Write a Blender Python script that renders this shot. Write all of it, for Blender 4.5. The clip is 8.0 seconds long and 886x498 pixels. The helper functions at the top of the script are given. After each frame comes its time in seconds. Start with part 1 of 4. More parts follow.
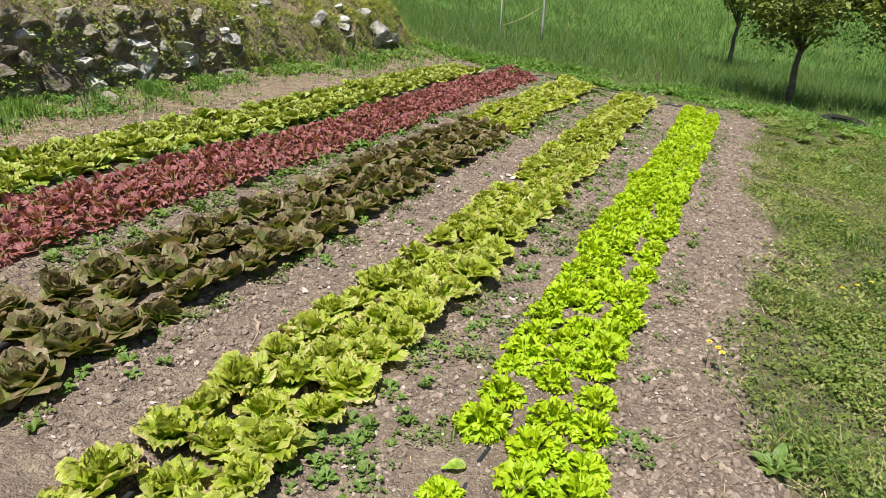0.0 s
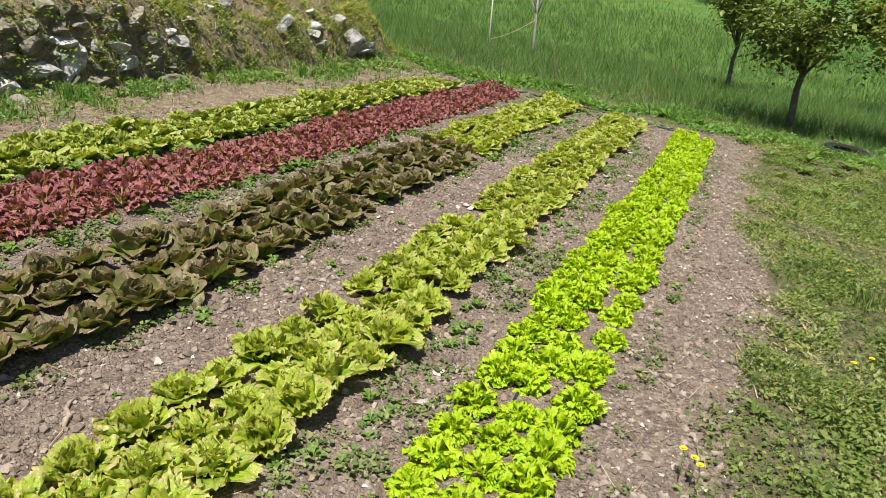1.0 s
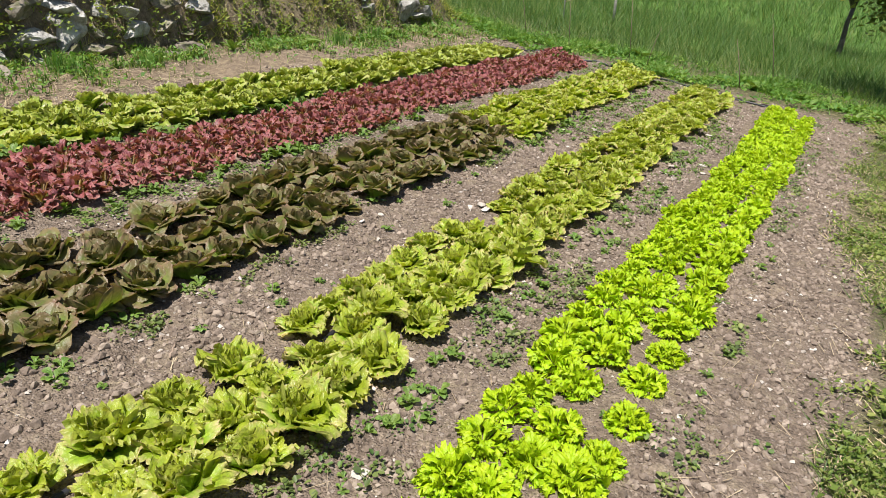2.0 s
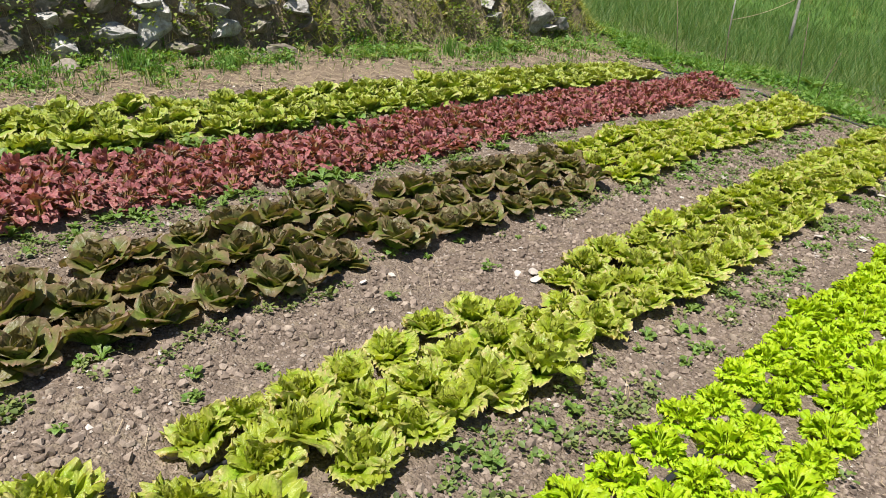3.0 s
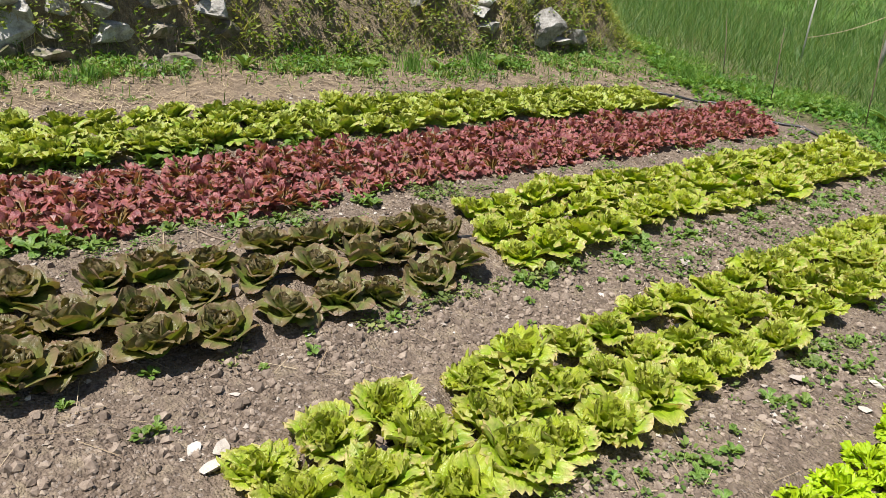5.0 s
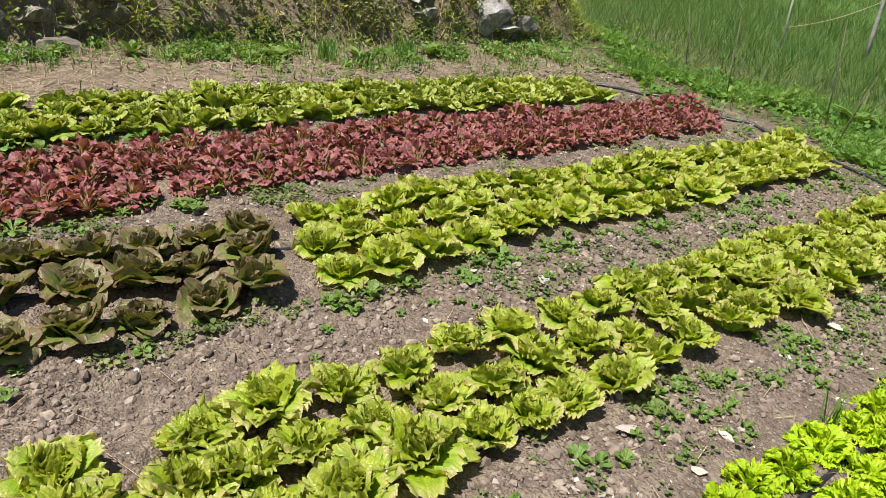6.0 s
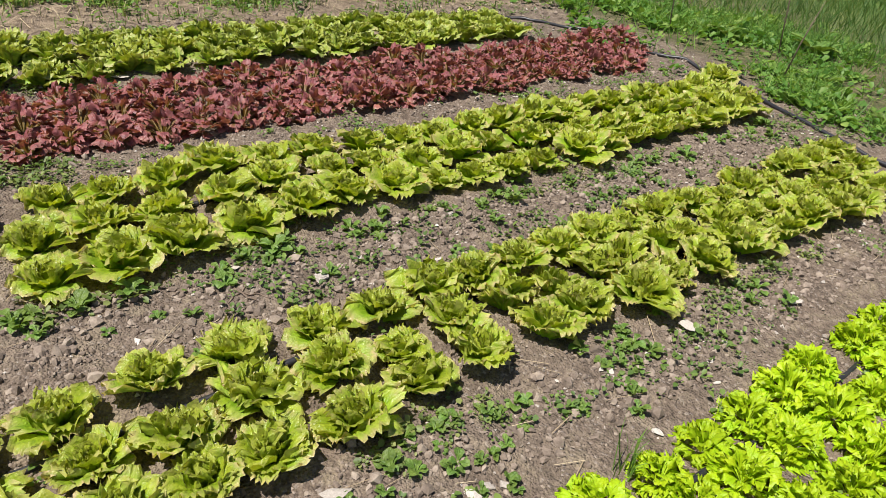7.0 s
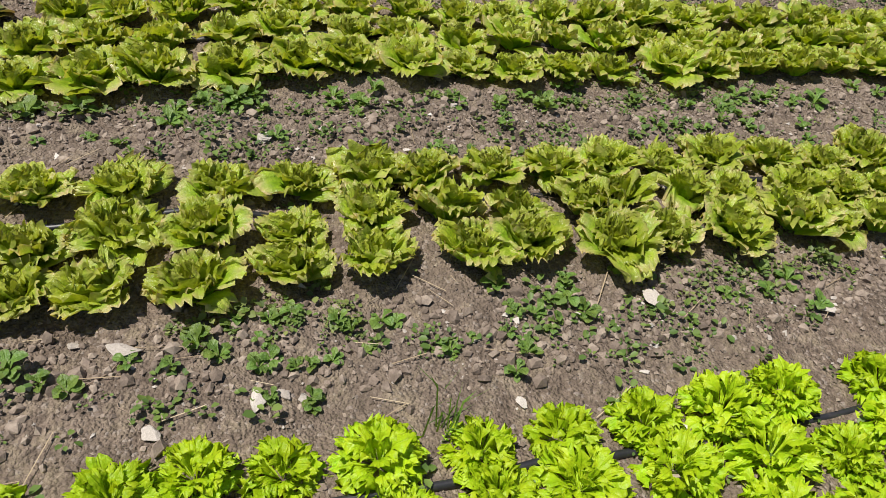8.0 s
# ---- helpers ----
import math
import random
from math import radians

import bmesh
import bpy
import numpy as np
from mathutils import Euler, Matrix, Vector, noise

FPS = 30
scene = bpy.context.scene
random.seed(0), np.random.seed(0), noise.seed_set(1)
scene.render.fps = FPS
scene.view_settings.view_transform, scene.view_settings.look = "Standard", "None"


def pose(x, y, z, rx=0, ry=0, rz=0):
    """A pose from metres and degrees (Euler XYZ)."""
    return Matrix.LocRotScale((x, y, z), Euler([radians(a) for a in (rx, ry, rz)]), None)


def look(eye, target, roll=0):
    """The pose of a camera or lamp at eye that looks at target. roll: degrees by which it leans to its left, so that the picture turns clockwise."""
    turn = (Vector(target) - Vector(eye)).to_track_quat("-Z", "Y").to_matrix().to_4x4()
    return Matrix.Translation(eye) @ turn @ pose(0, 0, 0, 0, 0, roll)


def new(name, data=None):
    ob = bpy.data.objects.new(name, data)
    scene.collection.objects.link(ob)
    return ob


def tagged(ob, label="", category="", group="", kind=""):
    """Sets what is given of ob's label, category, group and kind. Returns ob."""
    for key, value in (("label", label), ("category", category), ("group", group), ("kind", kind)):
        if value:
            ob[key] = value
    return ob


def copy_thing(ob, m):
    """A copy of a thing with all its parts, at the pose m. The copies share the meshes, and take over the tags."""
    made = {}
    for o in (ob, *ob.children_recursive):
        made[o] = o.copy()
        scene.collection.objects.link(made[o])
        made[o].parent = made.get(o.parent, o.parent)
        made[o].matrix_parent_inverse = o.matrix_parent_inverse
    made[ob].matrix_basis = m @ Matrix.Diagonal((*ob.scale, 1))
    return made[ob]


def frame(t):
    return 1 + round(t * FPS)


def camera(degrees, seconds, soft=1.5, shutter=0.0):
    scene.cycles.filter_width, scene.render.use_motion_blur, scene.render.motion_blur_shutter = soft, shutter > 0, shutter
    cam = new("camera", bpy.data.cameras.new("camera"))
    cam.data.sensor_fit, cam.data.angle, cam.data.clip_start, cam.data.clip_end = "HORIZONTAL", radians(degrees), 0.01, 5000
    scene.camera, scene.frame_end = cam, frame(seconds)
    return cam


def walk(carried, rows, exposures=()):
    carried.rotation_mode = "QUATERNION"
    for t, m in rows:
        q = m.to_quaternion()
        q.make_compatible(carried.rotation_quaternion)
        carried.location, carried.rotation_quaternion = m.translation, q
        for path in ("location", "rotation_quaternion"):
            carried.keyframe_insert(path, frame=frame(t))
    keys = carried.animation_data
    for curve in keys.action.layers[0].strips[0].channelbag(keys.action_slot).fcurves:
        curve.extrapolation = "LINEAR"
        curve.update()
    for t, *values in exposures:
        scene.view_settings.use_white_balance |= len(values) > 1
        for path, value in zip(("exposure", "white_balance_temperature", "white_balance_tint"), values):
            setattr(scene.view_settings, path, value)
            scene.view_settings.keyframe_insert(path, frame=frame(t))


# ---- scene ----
cam = camera(64.7, 8.0, soft=0.75)
PATH = [
    (0, (0.075, -0.097, 1.561), (-0.66, 1.641, 0.898), -0.4),
    (0.5, (0.072, 0.288, 1.511), (-0.637, 2.058, 0.907), 1.4),
    (1, (0.093, 0.772, 1.484), (-0.637, 2.525, 0.857), 1.4),
    (1.5, (0.122, 1.28, 1.469), (-0.782, 2.888, 0.696), -0.5),
    (1.7, (0.124, 1.486, 1.447), (-0.782, 3.116, 0.724), 0.8),
    (2.8, (0.103, 2.663, 1.414), (-1.057, 4.11, 0.665), 0.9),
    (3, (0.048, 2.849, 1.399), (-1.221, 4.227, 0.698), 2.6),
    (3.5, (-0.053, 3.273, 1.432), (-1.444, 4.502, 0.688), -0.2),
    (4, (-0.075, 3.751, 1.403), (-1.621, 4.793, 0.679), 0.3),
    (4.5, (-0.11, 4.186, 1.378), (-1.629, 5.318, 0.738), 2.6),
    (4.7, (-0.096, 4.384, 1.387), (-1.533, 5.591, 0.697), 3.8),
    (5.8, (0.051, 5.34, 1.408), (-1.41, 6.518, 0.718), 2.7),
    (6, (0.082, 5.531, 1.395), (-1.372, 6.702, 0.678), 3.9),
    (6.5, (0.112, 6.027, 1.412), (-1.316, 7.211, 0.666), 2.7),
    (7, (0.143, 6.577, 1.41), (-1.271, 7.677, 0.521), 2.3),
    (7.5, (0.187, 7.011, 1.323), (-1.25, 7.881, 0.239), 2.9),
    (8, (0.308, 7.45, 1.328), (-1.226, 7.971, 0.156), 6.5),
]
walk(cam, [(t, look(eye, target, roll)) for t, eye, target, roll in PATH], exposures=((0.0, 0.65), (4.5, 0.65), (6.5, 0.57), (7.2, 0.43), (8.0, 0.25)))

# ---- world, sun, exposure ----
SUN_FROM = Vector((0.12, -0.52, 1.28)).normalized()
world = bpy.data.worlds.new("world")
scene.world = world
world.use_nodes = True
wt = world.node_tree
sky = wt.nodes.new("ShaderNodeTexSky")
sky.sky_type = "NISHITA"
sky.sun_disc = False
sky.sun_elevation = math.asin(SUN_FROM.z)
sky.sun_rotation = math.atan2(SUN_FROM.x, SUN_FROM.y)
sky.altitude = 400
wt.nodes["Background"].inputs["Strength"].default_value = 0.055
wt.links.new(sky.outputs["Color"], wt.nodes["Background"].inputs["Color"])
sun_data = bpy.data.lights.new("sun", "SUN")
sun_data.energy = 5.0
sun_data.angle = radians(0.55)
sun_data.color = (1.0, 0.95, 0.87)
sun = new("sun", sun_data)
sun.matrix_world = look(SUN_FROM * 40, (0, 0, 0))

rng = np.random.default_rng(7)


# ---- materials ----
def nodes_of(name):
    m = bpy.data.materials.new(name)
    m.use_nodes = True
    nt = m.node_tree
    nt.nodes.clear()
    out = nt.nodes.new("ShaderNodeOutputMaterial")
    return m, nt, out


def node(nt, kind, **inputs):
    n = nt.nodes.new(kind)
    for k, v in inputs.items():
        key = k.replace("_", " ")
        if isinstance(v, bpy.types.NodeSocket):
            nt.links.new(v, n.inputs[key])
        else:
            n.inputs[key].default_value = v
    return n


def math_node(nt, op, a, b=0.0, clamp=False):
    n = nt.nodes.new("ShaderNodeMath")
    n.operation = op
    n.use_clamp = clamp
    for s, v in zip(n.inputs, (a, b)):
        if isinstance(v, bpy.types.NodeSocket):
            nt.links.new(v, s)
        else:
            s.default_value = v
    return n.outputs[0]


def mix_col(nt, fac, a, b, blend="MIX"):
    n = nt.nodes.new("ShaderNodeMix")
    n.data_type = "RGBA"
    n.blend_type = blend
    for s, v in ((n.inputs[0], fac), (n.inputs[6], a), (n.inputs[7], b)):
        if isinstance(v, bpy.types.NodeSocket):
            nt.links.new(v, s)
        elif isinstance(v, tuple):
            s.default_value = (*v, 1.0) if len(v) == 3 else v
        else:
            s.default_value = v
    return n.outputs[2]


def ramp(nt, fac, stops):
    n = nt.nodes.new("ShaderNodeValToRGB")
    nt.links.new(fac, n.inputs[0])
    e = n.color_ramp.elements
    while len(e) < len(stops):
        e.new(0.5)
    for el, (p, c) in zip(e, stops):
        el.position = p
        el.color = (*c, 1.0) if isinstance(c, tuple) else (c, c, c, 1.0)
    return n.outputs[0]


def noise_of(nt, vec, scale, detail=3.0, rough=0.55):
    n = node(nt, "ShaderNodeTexNoise", Scale=scale, Detail=detail, Roughness=rough)
    if vec is not None:
        nt.links.new(vec, n.inputs["Vector"])
    return n.outputs["Fac"]


def leaf_material(name, heart, blade, blade_dark, rim, rim_amount, translucency, rough, vein=0.5, heart_end=0.5):
    """A lettuce leaf: pale heart, green blade, tinted rim; UV runs along and across the leaf."""
    m, nt, out = nodes_of(name)
    uv = nt.nodes.new("ShaderNodeUVMap").outputs[0]
    sep = node(nt, "ShaderNodeSeparateXYZ", Vector=uv)
    along, across = sep.outputs[0], sep.outputs[1]
    coord = nt.nodes.new("ShaderNodeTexCoord").outputs["Object"]
    rnd = nt.nodes.new("ShaderNodeObjectInfo").outputs["Random"]
    tone = nt.nodes.new("ShaderNodeAttribute")
    tone.attribute_name = "tone"
    isl = tone.outputs["Fac"]
    big = noise_of(nt, coord, 34, 3)
    fine = noise_of(nt, coord, 130, 3)
    body = mix_col(nt, ramp(nt, big, [(0.36, 0.0), (0.64, 1.0)]), blade_dark, blade)
    pale = math_node(nt, "SUBTRACT", 1.0, ramp(nt, along, [(0.05, 0.0), (heart_end, 1.0)]))
    body = mix_col(nt, pale, body, heart)
    side = math_node(nt, "ABSOLUTE", math_node(nt, "SUBTRACT", math_node(nt, "MULTIPLY", across, 2.0), 1.0))
    edge = math_node(nt, "MAXIMUM", math_node(nt, "POWER", along, 6.0), math_node(nt, "MULTIPLY", math_node(nt, "POWER", side, 5.0), along))
    spread = math_node(nt, "MULTIPLY_ADD", noise_of(nt, coord, 40, 3), 1.6)
    nt.nodes[-1].inputs[2].default_value = -0.3
    tint = math_node(nt, "MULTIPLY", math_node(nt, "MULTIPLY", edge, spread, True), math_node(nt, "MULTIPLY", math_node(nt, "ADD", isl, 0.18), 1.5 * rim_amount), True)
    body = mix_col(nt, tint, body, rim)
    wobble = math_node(nt, "MULTIPLY_ADD", math_node(nt, "ADD", rnd, isl), 0.15)
    nt.nodes[-1].inputs[2].default_value = 0.85
    hs = node(nt, "ShaderNodeHueSaturation", Color=body, Value=wobble)
    shift = math_node(nt, "MULTIPLY_ADD", isl, 0.03)
    nt.nodes[-1].inputs[2].default_value = 0.485
    nt.links.new(shift, hs.inputs["Hue"])
    col = hs.outputs[0]
    rib = math_node(nt, "ABSOLUTE", math_node(nt, "SUBTRACT", across, 0.5))
    rib = math_node(nt, "MULTIPLY", ramp(nt, rib, [(0.0, 1.0), (0.06, 0.0)]), 0.5)
    relief = math_node(nt, "ADD", math_node(nt, "MULTIPLY", noise_of(nt, coord, 95, 3), vein * 1.6), math_node(nt, "ADD", math_node(nt, "MULTIPLY", fine, 0.5), rib))
    bump = node(nt, "ShaderNodeBump", Strength=0.6, Distance=0.0068, Height=relief)
    p = node(nt, "ShaderNodeBsdfPrincipled", Base_Color=col, Roughness=rough, Normal=bump.outputs[0])
    p.inputs["Specular IOR Level"].default_value = 0.45
    t = node(nt, "ShaderNodeBsdfTranslucent", Color=mix_col(nt, 1.0, col, (1.25, 1.15, 0.45), "MULTIPLY"), Normal=bump.outputs[0])
    mx = node(nt, "ShaderNodeMixShader", Fac=translucency)
    nt.links.new(p.outputs[0], mx.inputs[1])
    nt.links.new(t.outputs[0], mx.inputs[2])
    nt.links.new(mx.outputs[0], out.inputs[0])
    return m


def herb_material(name, stops, translucency=0.3, rough=0.5):
    """Grass and small leaves: the colour varies from blade to blade and over the ground."""
    m, nt, out = nodes_of(name)
    geo = nt.nodes.new("ShaderNodeNewGeometry")
    patch = noise_of(nt, geo.outputs["Position"], 1.3, 3)
    tuft = noise_of(nt, geo.outputs["Position"], 9.0, 2)
    both = math_node(nt, "ADD", math_node(nt, "MULTIPLY", patch, 0.7), math_node(nt, "MULTIPLY", tuft, 0.7))
    pick = math_node(nt, "ADD", math_node(nt, "MULTIPLY", geo.outputs["Random Per Island"], 0.62), math_node(nt, "SUBTRACT", both, 0.48))
    col = ramp(nt, pick, stops)
    p = node(nt, "ShaderNodeBsdfPrincipled", Base_Color=col, Roughness=rough)
    p.inputs["Specular IOR Level"].default_value = 0.35
    t = node(nt, "ShaderNodeBsdfTranslucent", Color=mix_col(nt, 1.0, col, (1.2, 1.2, 0.5), "MULTIPLY"))
    mx = node(nt, "ShaderNodeMixShader", Fac=translucency)
    nt.links.new(p.outputs[0], mx.inputs[1])
    nt.links.new(t.outputs[0], mx.inputs[2])
    nt.links.new(mx.outputs[0], out.inputs[0])
    return m


def rough_material(name, stops, scale, rough=0.9, bump=0.5, dist=0.01, per_piece=0.25, moss=None):
    """Stone, soil clods, bark, rubber: two scales of noise, relief, and a shift from piece to piece."""
    m, nt, out = nodes_of(name)
    coord = nt.nodes.new("ShaderNodeTexCoord").outputs["Object"]
    geo = nt.nodes.new("ShaderNodeNewGeometry")
    rnd = nt.nodes.new("ShaderNodeObjectInfo").outputs["Random"]
    a = noise_of(nt, coord, scale, 4, 0.6)
    b = noise_of(nt, coord, scale * 7, 4, 0.65)
    f = math_node(nt, "ADD", math_node(nt, "MULTIPLY", a, 0.65), math_node(nt, "MULTIPLY", b, 0.35))
    piece = math_node(nt, "SUBTRACT", math_node(nt, "FRACT", math_node(nt, "ADD", geo.outputs["Random Per Island"], rnd)), 0.5)
    f = math_node(nt, "ADD", f, math_node(nt, "MULTIPLY", piece, per_piece))
    col = ramp(nt, f, stops)
    if moss:
        up = node(nt, "ShaderNodeSeparateXYZ", Vector=geo.outputs["Normal"]).outputs[2]
        grow = math_node(nt, "MULTIPLY", ramp(nt, noise_of(nt, coord, scale * 1.7, 4), [(0.50, 0.0), (0.62, 1.0)]), 0.8)
        col = mix_col(nt, grow, col, moss)
    bp = node(nt, "ShaderNodeBump", Strength=bump, Distance=dist, Height=f)
    p = node(nt, "ShaderNodeBsdfPrincipled", Base_Color=col, Roughness=rough, Normal=bp.outputs[0])
    nt.links.new(p.outputs[0], out.inputs[0])
    return m


def ground_material():
    """Tilled stony soil, turf and dry mulch, laid out by the ground's own cover map."""
    m, nt, out = nodes_of("ground_cover")
    pos = nt.nodes.new("ShaderNodeNewGeometry").outputs["Position"]
    att = nt.nodes.new("ShaderNodeAttribute")
    att.attribute_name = "cover"
    cover = node(nt, "ShaderNodeSeparateColor", Color=att.outputs["Color"])
    n1 = noise_of(nt, pos, 1.6, 4)
    n2 = noise_of(nt, pos, 14, 5, 0.65)
    n3 = noise_of(nt, pos, 75, 4, 0.7)
    warp = node(nt, "ShaderNodeVectorMath")
    warp.operation = "ADD"
    shake = node(nt, "ShaderNodeTexNoise", Vector=pos, Scale=30.0)
    soft = node(nt, "ShaderNodeVectorMath")
    soft.operation = "SCALE"
    soft.inputs["Scale"].default_value = 0.010
    nt.links.new(shake.outputs["Color"], soft.inputs[0])
    nt.links.new(pos, warp.inputs[0])
    nt.links.new(soft.outputs[0], warp.inputs[1])
    vor = node(nt, "ShaderNodeTexVoronoi", Vector=warp.outputs[0], Scale=46.0)
    f = math_node(nt, "ADD", math_node(nt, "MULTIPLY", n2, 0.55), math_node(nt, "MULTIPLY", n3, 0.45))
    # dark stop falls in the relief's hollows: crevice shade put into the soil colour
    soil = ramp(nt, f, [(0.34, (0.078, 0.057, 0.043)), (0.50, (0.190, 0.145, 0.113)), (0.68, (0.36, 0.288, 0.23))])
    crumb = node(nt, "ShaderNodeSeparateColor", Color=vor.outputs["Color"])
    soil = mix_col(nt, 1.0, soil, ramp(nt, crumb.outputs[1], [(0.0, 0.80), (0.5, 1.0), (1.0, 1.18)]), "MULTIPLY")
    soil = mix_col(nt, ramp(nt, n1, [(0.40, 0.0), (0.65, 0.4)]), soil, (0.21, 0.166, 0.131))
    vor2 = node(nt, "ShaderNodeTexVoronoi", Vector=warp.outputs[0], Scale=120.0)
    speck = node(nt, "ShaderNodeSeparateColor", Color=vor2.outputs["Color"])
    soil = mix_col(nt, ramp(nt, speck.outputs[0], [(0.90, 0.0), (0.97, 0.55)]), soil, (0.40, 0.34, 0.30))
    turf = ramp(nt, f, [(0.36, (0.045, 0.050, 0.020)), (0.52, (0.125, 0.120, 0.055)), (0.68, (0.31, 0.26, 0.15))])
    field = ramp(nt, math_node(nt, "ADD", math_node(nt, "MULTIPLY", n1, 0.6), math_node(nt, "MULTIPLY", n2, 0.4)), [(0.35, (0.055, 0.12, 0.024)), (0.55, (0.10, 0.19, 0.036)), (0.70, (0.18, 0.25, 0.06))])
    mulch = ramp(nt, f, [(0.32, (0.12, 0.088, 0.062)), (0.52, (0.27, 0.205, 0.145)), (0.70, (0.45, 0.365, 0.265))])
    rag = math_node(nt, "MULTIPLY", math_node(nt, "SUBTRACT", n2, 0.5), 1.6)
    col = mix_col(nt, math_node(nt, "ADD", cover.outputs[1], rag, True), soil, turf)
    col = mix_col(nt, math_node(nt, "ADD", cover.outputs[2], rag, True), col, mulch)
    col = mix_col(nt, cover.outputs[0], col, field)
    h = math_node(nt, "ADD", math_node(nt, "MULTIPLY", n2, 1.1), math_node(nt, "MULTIPLY", n3, 0.6))
    h = math_node(nt, "ADD", h, math_node(nt, "MULTIPLY", vor.outputs["Distance"], -0.4))
    h = math_node(nt, "ADD", h, math_node(nt, "MULTIPLY", vor2.outputs["Distance"], -0.5))
    bp = node(nt, "ShaderNodeBump", Strength=1.0, Distance=0.018, Height=h)
    p = node(nt, "ShaderNodeBsdfPrincipled", Base_Color=col, Roughness=0.95, Normal=bp.outputs[0])
    p.inputs["Specular IOR Level"].default_value = 0.2
    nt.links.new(p.outputs[0], out.inputs[0])
    return m


LIME = leaf_material("frilly_lime_leaf", (0.42, 0.62, 0.014), (0.50, 0.70, 0.018), (0.34, 0.57, 0.010), (0.62, 0.76, 0.04), 0.7, 0.42, 0.42, 0.6)
# rim: the leaf's bronze tint, paled to put sunlit sheen into the colour
BATAVIA = leaf_material("green_bronze_leaf", (0.42, 0.66, 0.018), (0.42, 0.55, 0.036), (0.24, 0.38, 0.014), (0.57, 0.44, 0.23), 1.05, 0.40, 0.29, 0.9)
ROMAINE = leaf_material("dark_bronze_leaf", (0.23, 0.37, 0.035), (0.205, 0.178, 0.072), (0.10, 0.120, 0.036), (0.27, 0.165, 0.12), 1.1, 0.33, 0.40, 0.5, 0.85)
RED = leaf_material("frilly_red_leaf", (0.23, 0.17, 0.05), (0.40, 0.140, 0.128), (0.20, 0.065, 0.070), (0.56, 0.32, 0.25), 1.0, 0.30, 0.42, 0.6)
PALE = leaf_material("pale_green_leaf", (0.36, 0.52, 0.04), (0.38, 0.47, 0.06), (0.18, 0.30, 0.02), (0.50, 0.42, 0.20), 0.9, 0.28, 0.36, 0.8)
WEED = leaf_material("weed_leaf", (0.15, 0.25, 0.040), (0.175, 0.275, 0.050), (0.09, 0.165, 0.030), (0.23, 0.28, 0.09), 0.6, 0.28, 0.45, 0.6)
TREE_LEAF = herb_material("tree_leaf", [(0.0, (0.055, 0.10, 0.02)), (0.5, (0.15, 0.20, 0.045)), (1.0, (0.34, 0.36, 0.11))], 0.34, 0.38)
# lowest stop deepened: tree shade put into the meadow's dark patches as colour
MEADOW = herb_material("meadow_grass_blade", [(0.08, (0.040, 0.100, 0.026)), (0.42, (0.085, 0.178, 0.042)), (0.68, (0.145, 0.230, 0.060)), (1.0, (0.34, 0.35, 0.15))], 0.40)
TURF = herb_material("turf_blade", [(0.05, (0.030, 0.075, 0.013)), (0.42, (0.090, 0.165, 0.028)), (0.68, (0.20, 0.26, 0.06)), (0.92, (0.44, 0.37, 0.20))])
LUSH = herb_material("lush_weed_leaf", [(0.0, (0.05, 0.14, 0.022)), (0.5, (0.12, 0.25, 0.04)), (1.0, (0.28, 0.38, 0.09))], 0.36)
MATTED = herb_material("matted_weed_leaf", [(0.1, (0.065, 0.095, 0.03)), (0.5, (0.13, 0.18, 0.05)), (0.9, (0.25, 0.28, 0.09))], 0.25)
SPROUT = herb_material("seedling_leaf", [(0.0, (0.055, 0.105, 0.028)), (0.5, (0.11, 0.185, 0.042)), (1.0, (0.21, 0.29, 0.07))])
BANKGREEN = herb_material("bank_grass_blade", [(0.0, (0.105, 0.150, 0.036)), (0.42, (0.24, 0.30, 0.072)), (0.70, (0.40, 0.39, 0.14)), (1.0, (0.58, 0.50, 0.30))], 0.45)
WALLGREEN = herb_material("wall_creeper_leaf", [(0.0, (0.07, 0.115, 0.025)), (0.5, (0.17, 0.25, 0.05)), (1.0, (0.34, 0.38, 0.10))], 0.4)
LAWNHERB = herb_material("lawn_herb_leaf", [(0.0, (0.055, 0.105, 0.018)), (0.5, (0.15, 0.215, 0.038)), (1.0, (0.34, 0.36, 0.11))], 0.34)
STRAW = herb_material("straw_stalk", [(0.0, (0.20, 0.14, 0.085)), (0.5, (0.40, 0.31, 0.20)), (1.0, (0.60, 0.50, 0.35))], 0.1, 0.65)
PALESTONE = rough_material("limestone", [(0.33, (0.10, 0.09, 0.08)), (0.50, (0.32, 0.305, 0.285)), (0.68, (0.62, 0.61, 0.60))], 9, 0.85, 1.0, 0.03, 0.16)
GREYSTONE = rough_material("weathered_stone", [(0.28, (0.075, 0.062, 0.050)), (0.5, (0.22, 0.185, 0.15)), (0.72, (0.42, 0.38, 0.33))], 9, 0.9, 1.0, 0.03, 0.25, (0.08, 0.09, 0.03))
FIELDSTONE = rough_material("field_stone", [(0.2, (0.24, 0.20, 0.17)), (0.5, (0.45, 0.40, 0.355)), (0.8, (0.70, 0.65, 0.60))], 25, 0.85, 0.5, 0.004, 0.35)
CLOD = rough_material("soil_clod", [(0.2, (0.092, 0.068, 0.053)), (0.5, (0.22, 0.170, 0.135)), (0.8, (0.42, 0.345, 0.28))], 30, 0.95, 0.8, 0.004, 0.32)
BARK = rough_material("tree_bark", [(0.3, (0.035, 0.028, 0.022)), (0.5, (0.09, 0.075, 0.06)), (0.75, (0.20, 0.18, 0.155))], 14, 0.9, 0.9, 0.015, 0.1)
GREYWOOD = rough_material("weathered_wood", [(0.25, (0.20, 0.185, 0.165)), (0.5, (0.38, 0.36, 0.33)), (0.75, (0.56, 0.54, 0.51))], 18, 0.85, 0.5, 0.004, 0.2)
